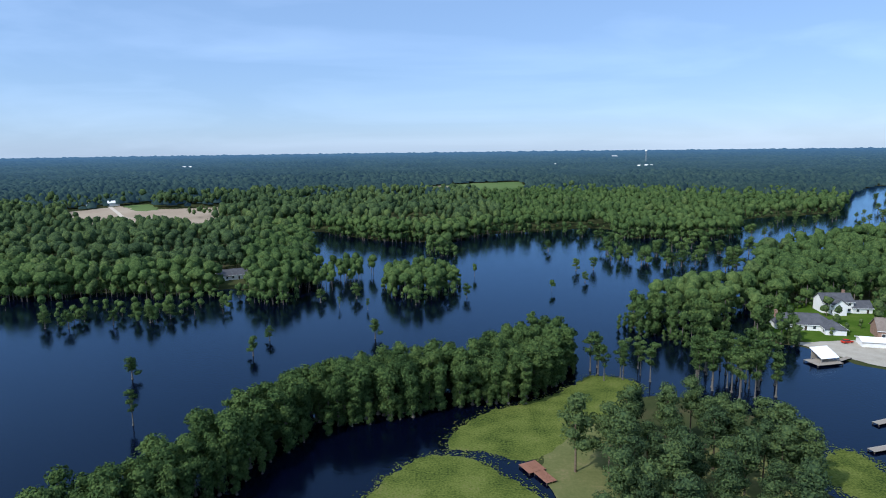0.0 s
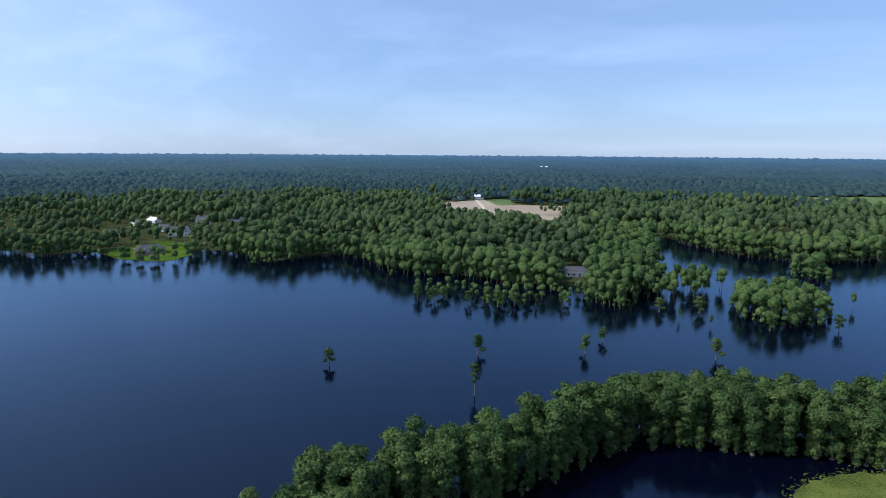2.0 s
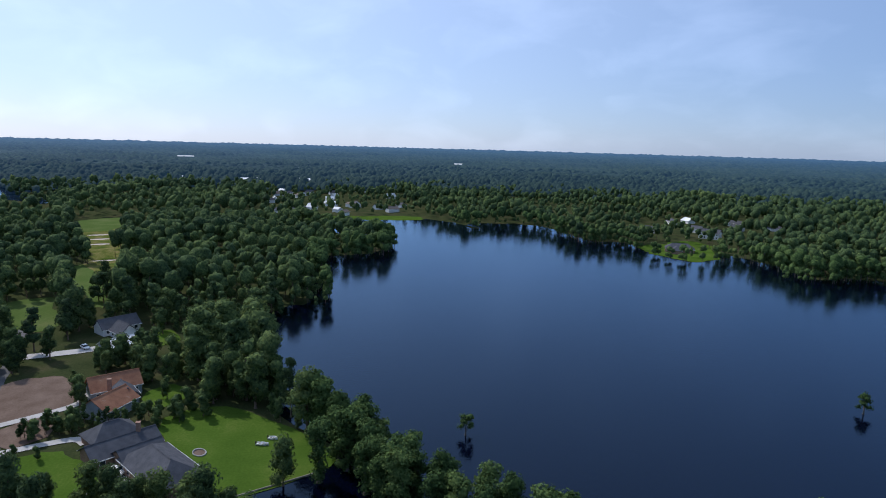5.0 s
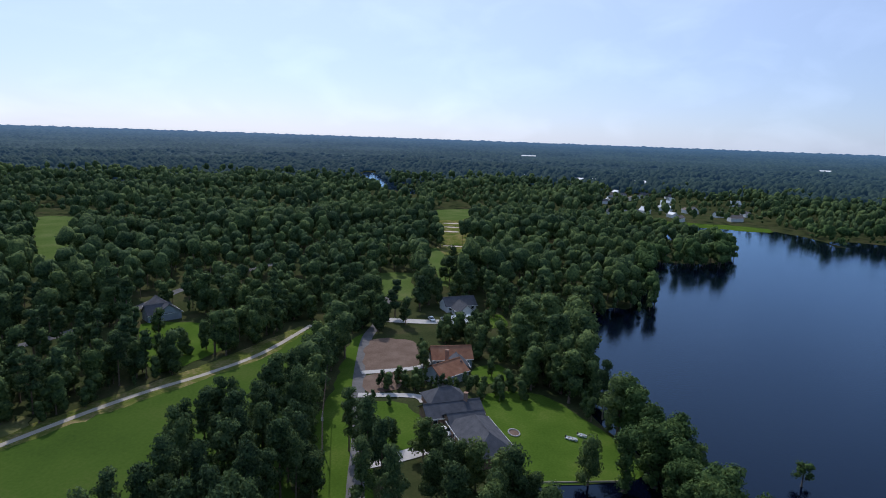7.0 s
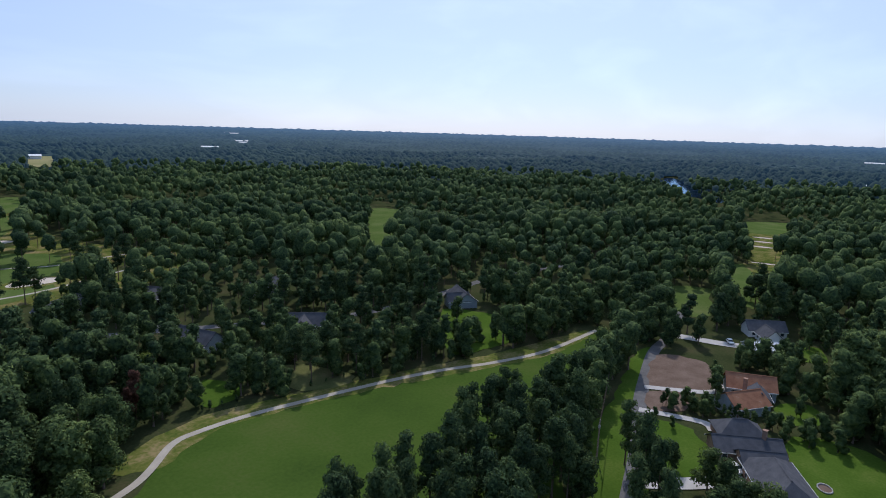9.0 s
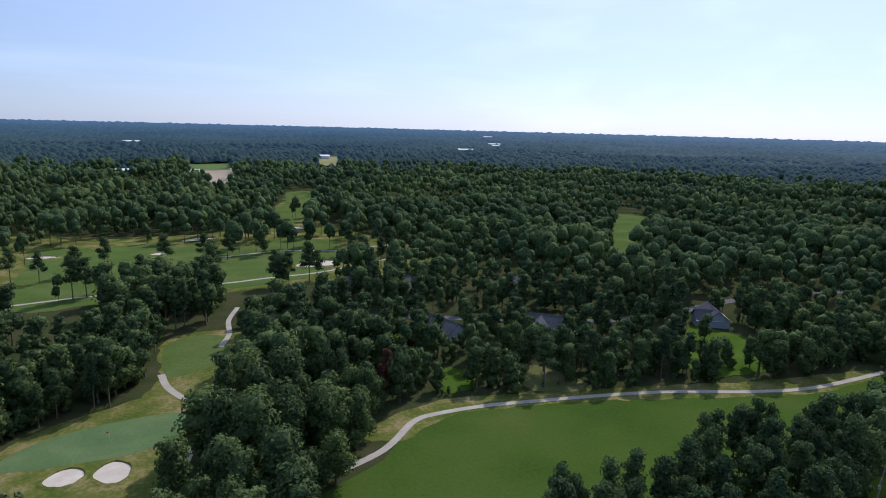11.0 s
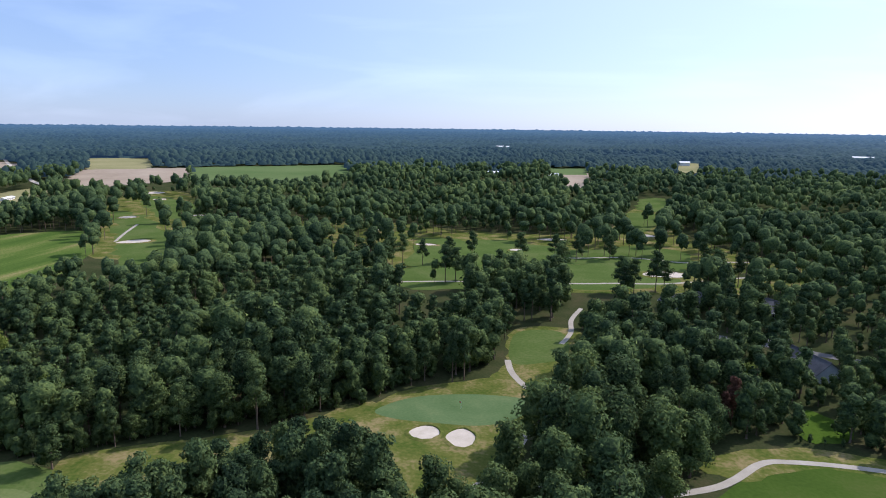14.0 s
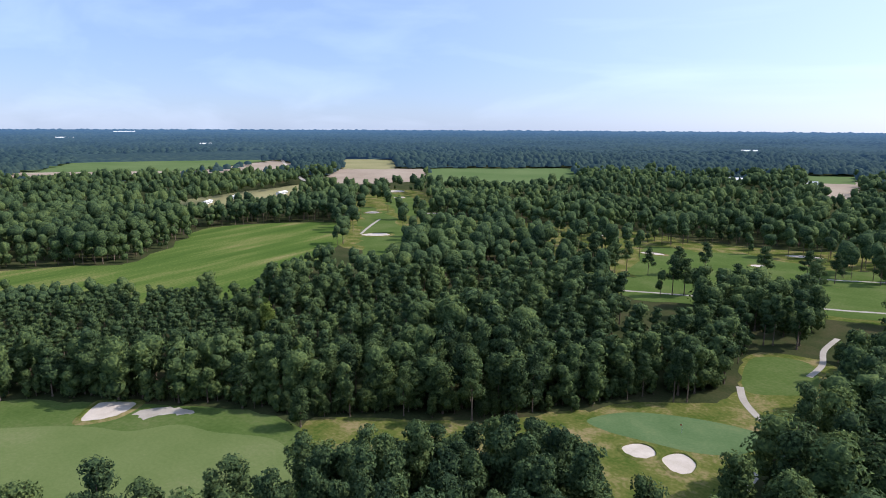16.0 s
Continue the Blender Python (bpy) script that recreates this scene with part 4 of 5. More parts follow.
LONE = [("pond", -112, 212, 8.5), ("slim", -93, 174, 11), ("pond", -76, 236, 8), ("pond", -75, 256, 6.5), ("pond", -30, 257, 9), ("pond", 81, 478, 9),
        ("pond", 86, 399, 9), ("pond", 98, 402, 9), ("pond", 84, 364, 7), ("slim", 19, 385, 9), ("pond", 12, 329, 8), ("pond", -15, 314, 8), ("pond", -153, 170, 7),
        ("pond", -158, 42, 7), ("slim", -39, 306, 6), ("slim", -54, 310, 6), ("pond", -66, 322, 8), ("pond", -185, 278, 9), ("pond", -174, 278, 9), ("slim", -227, 312, 7),
        ("pond", -173, 289, 7), ("pond", -156, 283, 8), ("pond", -140, 286, 10), ("slim", -124, 299, 7), ("slim", -111, 302, 7), ("cypress", -96, 68, 12), ("cypress", -94, 80, 12.5),
        ("tall", 32, 144, 21), ("broad", 119, -52, 17), ("broad", 109, -50, 15), ("tall", 110, -61, 19), ("broad", 99, -63, 17), ("broad", 124, -45, 15), ("pond", -48, 330, 9), ("pine", -122, -56, 21), ("pine", -117, -50, 20), ("pine", -109, -51, 19), ("pine", -106, -43, 20), ("broad", -119, -39, 14),
        ("broad", -126, -37, 13), ("broad", -127, -31, 14), ("broad", -125, -25, 14), ("broad", -114, -32, 15), ("broad", -112, -24, 14), ("broad", 176, 270, 9), ("broad", 171, 256, 5), ("broad", 205, 283, 11), ("broad", 179, 283, 10), ("broad", 149, 257, 6), ("broad", 197, 275, 10), ("broad", 212, 268, 12), ("broad", 163, 253, 4),
        ("broad", 181, 262, 5), ("broad", 200, 262, 9), ("broad", -235, -56, 13), ("broad", -219, -46, 14),
        ("broad", -265, -60, 12), ("broad", -201, -70, 8), ("broad", -234, -101, 15), ("pine", -248, -101, 17), ("broad", -238, -92, 14), ("pine", -261, -94, 17), ("broad", -225, -99, 13),
        ("broad", -181, -39, 7), ("broad", -186, -36, 8), ("broad", -181, -31, 7), ("broad", -177, -43, 6), ("broad", -196, -44, 8), ("broad", -285, -100, 15), ("broad", -290, -85, 15),
        ("broad", -280, -62, 13), ("broad", -226, -60, 10), ("pine", -128, -59, 17), ("broad", -174, -73, 4), ("broad", -176, -68, 5), ("broad", -178, -63, 5), ("broad", -177, -58, 4),
        ("broad", -180, -52, 5), ("broad", -181, -47, 6), ("broad", -163, -73, 4), ("broad", -161, -67, 4), ("broad", -213, -76, 5), ("broad", -226, -72, 9), ("broad", -256, -66, 6), ("pond", -148, 290, 9), ("pond", -133, 292, 8), ("slim", 60, 340, 7)]
LONE += [("broad", -205, -30, 17), ("broad", -212, -35, 18), ("broad", -198, -24, 16), ("broad", -221, -41, 17), ("broad", -192, -21, 15), ("broad", -193, -29, 14), ("broad", -228, -34, 18),
         ("broad", -420, 285, 8), ("broad", -452, 274, 8), ("broad", -478, 300, 14), ("broad", -489, 326, 15), ("pine", -463, 331, 16), ("broad", -440, 324, 12), ("broad", -417, 306, 10), ("pine", -474, 318, 17)]
LONE += [("broad", 20, -214, 17), ("broad", 16, -224, 18), ("broad", 14, -208, 15), ("broad", 24, -234, 18), ("broad", 17, -243, 17), ("broad", 27, -206, 16), ("pine", 30, -222, 19), ("broad", 22, -199, 14)]
LONE += [("tall", -103, -158, 17), ("broad", -111, -158, 14), ("tall", -119, -156, 18), ("pine", -127, -155, 17), ("broad", -135, -152, 15), ("tall", -143, -150, 18), ("pine", -151, -147, 17), ("broad", -158, -144, 15)]
LONE += [("tall", -105, -171, 15), ("tall", -109, -168, 16), ("tall", -114, -165, 17), ("pine", -123, -166, 16), ("broad", -131, -164, 12), ("pine", -138, -164, 17), ("broad", -148, -163, 13), ("pine", -158, -162, 17),
         ("broad", -186, -174, 12), ("broad", -176, -178, 11), ("broad", -161, -150, 8), ("broad", -172, -151, 11), ("broad", -181, -148, 12), ("broad", -169, -158, 9),
         ("pine", -133, -66, 18), ("pine", -129, -61, 17), ("broad", -140, -57, 8), ("broad", -136, -47, 13), ("broad", -131, -41, 14), ("broad", -129, -35, 12), ("broad", -134, -42, 10),
         ("broad", -182, -43, 6), ("broad", -178, -37, 7), ("broad", -186, -39, 6), ("broad", -197, -70, 9), ("broad", -194, -68, 8), ("broad", -212, -52, 13), ("broad", -216, -56, 12)]
for k, (x, y) in enumerate([(122, 457), (118, 434), (132, 449), (130, 433), (134, 416), (142, 432), (162, 465), (155, 448), (175, 472), (159, 410), (151, 415), (171, 417), (190, 445), (204, 483), (181, 393), (187, 396),
                            (197, 412), (226, 455), (204, 457), (195, 484), (174, 446), (140, 518), (139, 488), (124, 553), (132, 535), (113, 573), (270, 541), (219, 421)]):      # cypresses in the mouth of the swamp
    LONE.append(("pond", x, y, 9 + 6 * random.Random(k + 7).random()))
    LONE.append(("cypress" if k % 3 else "pond", x + 4 * math.sin(k * 1.9), y + 5 * math.cos(k * 2.7), 8 + 6 * random.Random(k + 70).random()))
for k, (x, y) in enumerate([(-308, 750), (-301, 748), (-297, 752), (-290, 750), (-285, 755), (-283, 766), (-303, 774), (-301, 787)]):
    LONE.append(("broad", x, y, 11 + 4 * random.Random(k).random()))
for k, (x, y) in enumerate([(-198, 306), (-179, 288), (-176, 305), (-160, 302), (-146, 289), (-140, 289), (-140, 302), (-133, 301), (-129, 313), (-130, 332), (-117, 331), (-110, 337), (-110, 365), (-114, 313), (-340, 301), (-331, 309), (-333, 348)]):      # bushy young cypresses off the bank
    for i in range(3):
        LONE.append(("cypress", x + 4 * math.sin(k * 2.1 + i * 2.2), y + 4 * math.cos(k * 1.3 + i * 1.9), 5.5 + 5 * random.Random(k * 3 + i).random()))
for k, (x, y) in enumerate([(-27, -395), (-31, -394), (-41, -395), (-61, -400), (-76, -404), (-58, -438), (47, -309), (42, -312), (82, -317), (82, -337), (12, -291), (1, -287), (-10, -298), (-41, -309),
                            (-47, -306), (-58, -311), (19, -312), (-13, -341), (365, -513), (383, -532), (382, -621), (279, -458), (288, -462), (299, -450), (277, -482), (235, -479), (248, -480), (207, -442),
                            (1, -524), (-88, -528), (-424, -152), (-425, -145), (-426, -140), (-444, -124), (-443, -118), (-445, -113), (-315, -91), (-326, -87), (-336, -83), (-309, -95), (-330, -100)]):
    LONE.append(("tall", x, y, 17.5 + 4 * random.Random(k).random()))
    LONE.append(("tall" if k % 2 else "broad", x + 5 * math.sin(k * 2.4), y - 5 * math.cos(k * 1.7), 13 + 6 * random.Random(k + 60).random()))
HOMES = [(-163, -50, 13), (-147, -35, 13), (-200, -60, 14), (-265, -80, 12), (-245, -72, 9), (190, 288, 12), (157, 262, 12), (182, 245, 10), (-437, 288, 10), (-513, 367, 14), (-134, 385, 13), (-129, 371, 11), (-125, 358, 10), (-121, 344, 9), (-117, 331, 8)]
GLIMPSED = [(-208, -192), (-148, -264), (-133, -204), (-91, -213), (-66, -285), (-103, -280)]      # houses half hidden by trees
for hx, hy in GLIMPSED:
    HOMES += [(hx, hy, 9), (hx * 0.96, hy * 0.96, 6)]
TOWN = [(-690 - 560 * random.Random(k).random() ** 1.2, -60 + 190 * random.Random(k + 50).random()) for k in range(34)]
TOWN += [(-545 - 90 * random.Random(k).random(), 370 + 120 * random.Random(k + 90).random()) for k in range(6)]
SHEDS = [(-1236, -110, 60), (-1250, -10, 50), (-1262, -250, 34), (-1000, 2445, 46), (690, 2108, 34), (422, 2333, 24), (655, 2090, 20), (2740, -1550, 90), (3550, -2370, 160), (125, -2020, 60),
         (1800, -1500, 50), (-2300, -420, 70), (-2100, 500, 50), (-785, -1700, 60), (-1508, -3017, 90), (-1041, -1993, 50), (900, 3300, 40), (-1100, -2123, 60), (75, -1000, 36), (-301, -1409, 30)]
for hx, hy in TOWN:
    HOMES += [(hx, hy, 11), (hx * 0.965, hy * 0.965, 11)]
for hx, hy, w in SHEDS:
    HOMES += [(hx, hy, w * 0.6), (hx * 0.96, hy * 0.96, w * 0.6)]


def blocked(x, y):
    b = np.zeros(x.shape, bool)
    for poly in OPEN + NO_WOOD:
        b |= inside(x, y, poly)
    for line, half in WAYS:
        b |= away(x, y, line) < half
    for hx, hy, hr in HOMES:
        b |= np.hypot(x - hx, y - hy) < hr
    return b


def scatter(x0, x1, y0, y1, step, g):
    a, b = np.meshgrid(np.arange(x0, x1, step), np.arange(y0, y1, step))
    a, b = a.ravel(), b.ravel()
    return a + g.uniform(-0.42, 0.42, a.shape) * step, b + g.uniform(-0.42, 0.42, a.shape) * step


def seen_side(x, y):
    """The arc of land that the camera's turn takes in."""
    yaw = np.degrees(np.arctan2(-x, y))
    yaw = np.where(yaw < -60, yaw + 360, yaw)
    return (yaw > -44) & (yaw < 250)


trees = []          # kind, x, y, height
for kind, x, y, h in LONE:
    trees.append((kind, x, y, h))
for k, (poly, kind, step, lo, hi) in enumerate(STANDS):
    g = np.random.default_rng(40 + k)
    px, py = zip(*poly)
    a, b = scatter(min(px), max(px), min(py), max(py), step, g)
    keep = inside(a, b, poly)
    for x, y in zip(a[keep], b[keep]):
        kk = kind
        if kind == "cypress" and g.random() < 0.08:
            kk = "slim"
        if kind == "broad" and g.random() < 0.35:
            kk = "pine"
        trees.append((kk, float(x), float(y), float(g.uniform(lo, hi))))

YARDS = [(-62, -205), (-70, -300), (-130, -330), (-250, -300), (-300, -200), (-205, -152), (-112, -182)]      # wooded house plots
g = np.random.default_rng(7)
for step, r0, r1 in ((6.8, 92, 300), (7.9, 300, 600), (10.2, 600, 1160)):
    a, b = scatter(-r1, r1, -r1, r1, step, g)
    r = np.hypot(a, b)
    ok = (r >= r0) & (r < r1) & seen_side(a, b)
    a, b = a[ok], b[ok]
    ok = ~inside(a, b, LAKE) | (away(a, b, LAKE, True) < np.where((b > 200) & (a < -60), 7.5, 4.0))
    a, b = a[ok], b[ok]
    ok = ~blocked(a, b)
    for poly, *_ in STANDS[-2:]:
        ok &= ~inside(a, b, poly)
    a, b = a[ok], b[ok]
    golf, shore = inside(a, b, GOLF), away(a, b, LAKE, True)
    dice = g.random((len(a), 3))
    patchy = np.array([noise.noise((x * 0.006, y * 0.006, 3.1)) for x, y in zip(a, b)])
    for x, y, gf, sh, d, pn in zip(a, b, golf, shore, dice, patchy):
        if gf and d[0] > 0.36 or d[0] < 0.06 or d[0] < (math.hypot(x, y) - 960) / 200:
            continue
        if inside(x, y, YARDS) and d[0] > 0.74:
            continue
        stand = 1 + 0.55 * noise.noise((x * 0.017, y * 0.017, 8.3))
        if y > 0 and sh < (38 if x > -300 else 7) and d[1] < 0.85 or y > 560 and x > 60 and d[1] < 0.9:
            kind, h = "cypress", 13 + 6 * d[2]
        elif gf and d[1] < 0.6:
            kind, h = "tall", 15 + 8 * d[2]
        elif d[1] < (0.62 if y > 330 else 0.3) + pn * 0.9:
            kind, h = "pine", (12 + 9 * d[2]) * stand
        else:
            kind, h = "broad", (8 + 12 * d[2] ** 0.8) * stand
        h = min(h, 25)
        if x < -640 and -60 < y < 130 or x < -400 and 240 < y < 400:      # gardens of the far shore
            if d[0] < 0.36:
                continue
            h *= 0.78
        trees.append((kind, float(x), float(y), h))
        if kind == "cypress" and step > 7 and y > 0 and sh < 38:      # the band of cypresses on the bank is close-grown
            trees.append((kind, float(x + 4.5 * d[0]), float(y + 4.5 * d[1]), h * 0.9))
        if step < 7 and d[2] < 0.3:       # undergrowth below and between
            trees.append(("broad", float(x + 3 * d[0] + 1.5), float(y + 3 * d[1] - 1), 4 + 4 * d[0]))

# a skirt of bushes along the wood's edge
edge = [(199, -86), (176, -98), (153, -109), (130, -119), (112, -122), (91, -135), (68, -146), (60, -154), (46, -168), (36, -181), (13, -198)]
g = np.random.default_rng(21)
for x, y in curve(edge, False, 9):
    for k in range(2):
        bx, by = x + g.normal() * 2.0 + 2.0, y + g.normal() * 2.0 - 3.0
        trees.append(("broad", float(bx), float(by), float(g.uniform(3.5, 8))))
for x, y in curve(edge, False, 3):
    for k in range(2):
        trees.append((("broad", "pine")[k], float(x + 3 + g.normal() * 2.0), float(y - 7 - 5 * k + g.normal() * 1.5), float(g.uniform(15, 20))))
edge = [(-70, -160), (-90, -158), (-120, -153), (-150, -147)]
for x, y in curve(edge, False, 5):
    trees.append(("broad", float(x + g.normal()), float(y + g.normal() - 2), float(g.uniform(1.5, 3.5))))

# young growth down to the water along the shores and among the standing cypresses
g = np.random.default_rng(33)
bank = []
for (x1, y1), (x2, y2) in zip(LAKE, LAKE[1:]):
    long = math.hypot(x2 - x1, y2 - y1)
    for k in range(int(long / 4.5)):
        f = (k + g.random()) * 4.5 / long
        bank.append((x1 + (x2 - x1) * f + g.normal() * 2.0, y1 + (y2 - y1) * f + g.normal() * 2.0))
bank = np.array(bank)
free = ~blocked(bank[:, 0], bank[:, 1]) & seen_side(bank[:, 0], bank[:, 1]) & (g.random(len(bank)) < 0.85)
for x, y in bank[free]:
    if 130 < math.hypot(x, y) < 1000 and not (100 < x < 260 and y < 330 or -500 < x < -390 and 235 < y < 345 or x < -600 and y < 140):
        trees.append(("cypress" if y > 100 else "broad", float(x), float(y), float(g.uniform(4, 9))))
for poly, kind, *_ in STANDS:
    if kind == "cypress" and poly[0][1] > 100:
        for x, y in ragged(poly, 5.0, 3.0):
            trees.append(("cypress", x, y, float(g.uniform(4, 8))))

# the nearest of each kind are trees of their own; the rest are woods
trees.sort(key=lambda q: math.hypot(q[1], q[2]))
LIMIT, used = {"tall": 90, "pine": 200, "broad": 240, "cypress": 298, "slim": 70, "pond": 120}, collections.Counter()
rest = collections.defaultdict(list)
for kind, x, y, h in trees:
    r = math.hypot(x, y)
    if used[kind] < LIMIT[kind]:
        used[kind] += 1
        tree(kind, x, y, h)
    else:
        rest[kind, 0 if r < 300 else 1 if r < 600 else 2].append((x, y, h))
WOODS = {"tall": ("tall_pines", "scattered tall pines with bare trunks"), "pine": ("pine_wood", "dark green pine wood"), "broad": ("mixed_wood", "deep green broadleaf wood"), "cypress": ("cypress_swamp", "bright green cypress swamp wood"), "slim": ("cypress_stand", "slender cypresses in water"), "pond": ("cypress_scatter", "small cypresses scattered in far water")}
for (kind, level), rows in sorted(rest.items()):
    arr = np.array(rows)
    wood(WOODS[kind][0], kind, arr[:, 0], arr[:, 1], arr[:, 2], level, WOODS[kind][1], FOLIAGE[kind] + "_j")

# a few trees whose crowns stand out by colour
for kind, x, y, h, key, text in (("pine", -54, -168, 15, "dying", "dying pine with reddish brown needles"), ("pine", -51, -165, 12, "dying", "dying pine with reddish brown needles"),
                                 ("broad", -285, -65, 8, "myrtle", "crepe myrtle with dull pink flowers"), ("broad", 159, -124, 13, "lime", "yellow-green young broadleaf tree at the wood's edge"),
                                 ("broad", 86, -66, 15, "lime", "yellow-green round broadleaf tree beside a fairway"), ("broad", 128, -138, 15, "lime", "yellow-green broadleaf tree in the wood"), ("broad", 62, -176, 16, "lime", "yellow-green broadleaf tree in the wood"),
                                 ("broad", -64, -186, 13, "lime", "yellow-green broadleaf tree among pines"), ("broad", 167, -162, 17, "lime", "yellow-green broadleaf tree in the wood")):
    root = tree(kind, x, y, h, text)
    for o in root.children:
        if o.name.startswith("crown"):
            o.data = o.data.copy()
            o.data.materials[0] = M[key]

# far woods: low rough crowns that grow into clumps with distance
g = np.random.default_rng(11)
DOME = np.array([(0, 0, 1.0)] + [(0.68 * math.cos(k * 1.5708), 0.68 * math.sin(k * 1.5708), 0.72) for k in range(4)] + [(math.cos(k * 1.5708 + 0.785), math.sin(k * 1.5708 + 0.785), 0.3) for k in range(4)])
DOME_T = np.array([(0, 1 + k, 1 + (k + 1) % 4) for k in range(4)] + [(1 + k, 5 + k, 1 + (k + 1) % 4) for k in range(4)] + [(1 + (k + 1) % 4, 5 + k, 5 + (k + 1) % 4) for k in range(4)])
CONE = np.array([(0, 0, 1.0)] + [(math.cos(k * 1.2566), math.sin(k * 1.2566), 0.45) for k in range(5)])
CONE_T = np.array([(0, 1 + k, 1 + (k + 1) % 5) for k in range(5)])


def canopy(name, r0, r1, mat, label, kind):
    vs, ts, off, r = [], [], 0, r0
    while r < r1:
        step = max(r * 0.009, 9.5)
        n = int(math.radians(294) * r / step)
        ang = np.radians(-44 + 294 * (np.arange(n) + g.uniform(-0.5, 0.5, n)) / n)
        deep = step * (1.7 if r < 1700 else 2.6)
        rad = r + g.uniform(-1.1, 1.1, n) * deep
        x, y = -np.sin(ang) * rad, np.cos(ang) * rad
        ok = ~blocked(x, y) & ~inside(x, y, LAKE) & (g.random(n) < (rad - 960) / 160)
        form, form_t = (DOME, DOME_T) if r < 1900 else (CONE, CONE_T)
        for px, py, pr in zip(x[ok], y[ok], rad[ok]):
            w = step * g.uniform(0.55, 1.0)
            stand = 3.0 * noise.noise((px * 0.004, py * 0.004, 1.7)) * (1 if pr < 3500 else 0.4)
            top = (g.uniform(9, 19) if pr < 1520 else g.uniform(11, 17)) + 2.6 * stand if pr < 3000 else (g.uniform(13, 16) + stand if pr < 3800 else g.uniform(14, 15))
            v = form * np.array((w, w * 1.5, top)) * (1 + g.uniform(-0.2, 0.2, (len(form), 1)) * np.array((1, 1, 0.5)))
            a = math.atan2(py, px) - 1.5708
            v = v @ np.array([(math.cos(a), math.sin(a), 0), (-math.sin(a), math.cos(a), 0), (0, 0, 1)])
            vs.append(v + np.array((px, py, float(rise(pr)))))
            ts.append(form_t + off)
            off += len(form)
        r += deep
    rings = list(np.geomspace(1520.0, 4940.0, 26))      # the canopy's own closed floor, added so gaps glow with the painted haze
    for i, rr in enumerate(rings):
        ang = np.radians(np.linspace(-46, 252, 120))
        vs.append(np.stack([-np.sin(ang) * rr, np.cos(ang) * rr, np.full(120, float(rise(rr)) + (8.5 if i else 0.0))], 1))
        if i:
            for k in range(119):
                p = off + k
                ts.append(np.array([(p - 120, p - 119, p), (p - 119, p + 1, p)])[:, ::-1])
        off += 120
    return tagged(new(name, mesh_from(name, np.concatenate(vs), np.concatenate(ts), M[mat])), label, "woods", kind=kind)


# woods from about 1 km out, with air haze put into their emission
canopy("backdrop_woods", 970.0, 4900.0, "distance", "blue-green woods along the horizon, haze painted on as glow", "structure")


# ---- houses and built things ----
def part(name, bm, mat, parent, label=""):
    """Links a bmesh as one mesh object under a thing or a part."""
    me = bpy.data.meshes.new(name)
    bm.normal_update()
    bm.to_mesh(me)
    bm.free()
    me.materials.append(M[mat])
    o = new(name, me)
    o.parent = parent
    return tagged(o, label)


def box(x0, x1, y0, y1, z0, z1, bm=None, bevel=0.0):
    bm = bm or bmesh.new()
    made = bmesh.ops.create_cube(bm, size=1.0)["verts"]
    bmesh.ops.transform(bm, verts=made, matrix=Matrix.Translation(((x0 + x1) / 2, (y0 + y1) / 2, (z0 + z1) / 2)) @ Matrix.Diagonal((x1 - x0, y1 - y0, z1 - z0, 1)))
    if bevel:
        bmesh.ops.bevel(bm, geom=bm.edges[:], offset=bevel, segments=1, affect="EDGES")
    return bm


def prism(bm, rows):
    """Closed solid from a list of corner loops of equal length."""
    loops = [[bm.verts.new(p) for p in row] for row in rows]
    k = len(loops[0])
    for a, b in zip(loops, loops[1:]):
        for i in range(k):
            bm.faces.new((a[i], a[(i + 1) % k], b[(i + 1) % k], b[i]))
    bm.faces.new(list(reversed(loops[0])))
    bm.faces.new(loops[-1])
    bmesh.ops.recalc_face_normals(bm, faces=bm.faces[:])
    return bm


def roof_mesh(w, d, eave, ridge, hip):
    """A roof with overhang and thickness; the ridge runs along x."""
    o, t = 0.5, 0.18
    bm = bmesh.new()
    x, y = w / 2 + o, d / 2 + o
    e = eave - o * (ridge - eave) / (d / 2)
    k = (d / 2) if hip else 0.0
    low = [bm.verts.new(p) for p in ((-x, -y, e), (x, -y, e), (x, y, e), (-x, y, e))]
    top = [bm.verts.new(p) for p in ((-x + k, 0, ridge), (x - k, 0, ridge))]
    for f in ((low[0], low[1], top[1], top[0]), (low[2], low[3], top[0], top[1])):
        bm.faces.new(f)
    if hip:
        bm.faces.new((low[1], low[2], top[1]))
        bm.faces.new((low[3], low[0], top[0]))
    bmesh.ops.recalc_face_normals(bm, faces=bm.faces[:])
    if sum(f.normal.z for f in bm.faces) < 0:
        bmesh.ops.reverse_faces(bm, faces=bm.faces[:])
    bmesh.ops.solidify(bm, geom=bm.faces[:], thickness=t)
    return bm


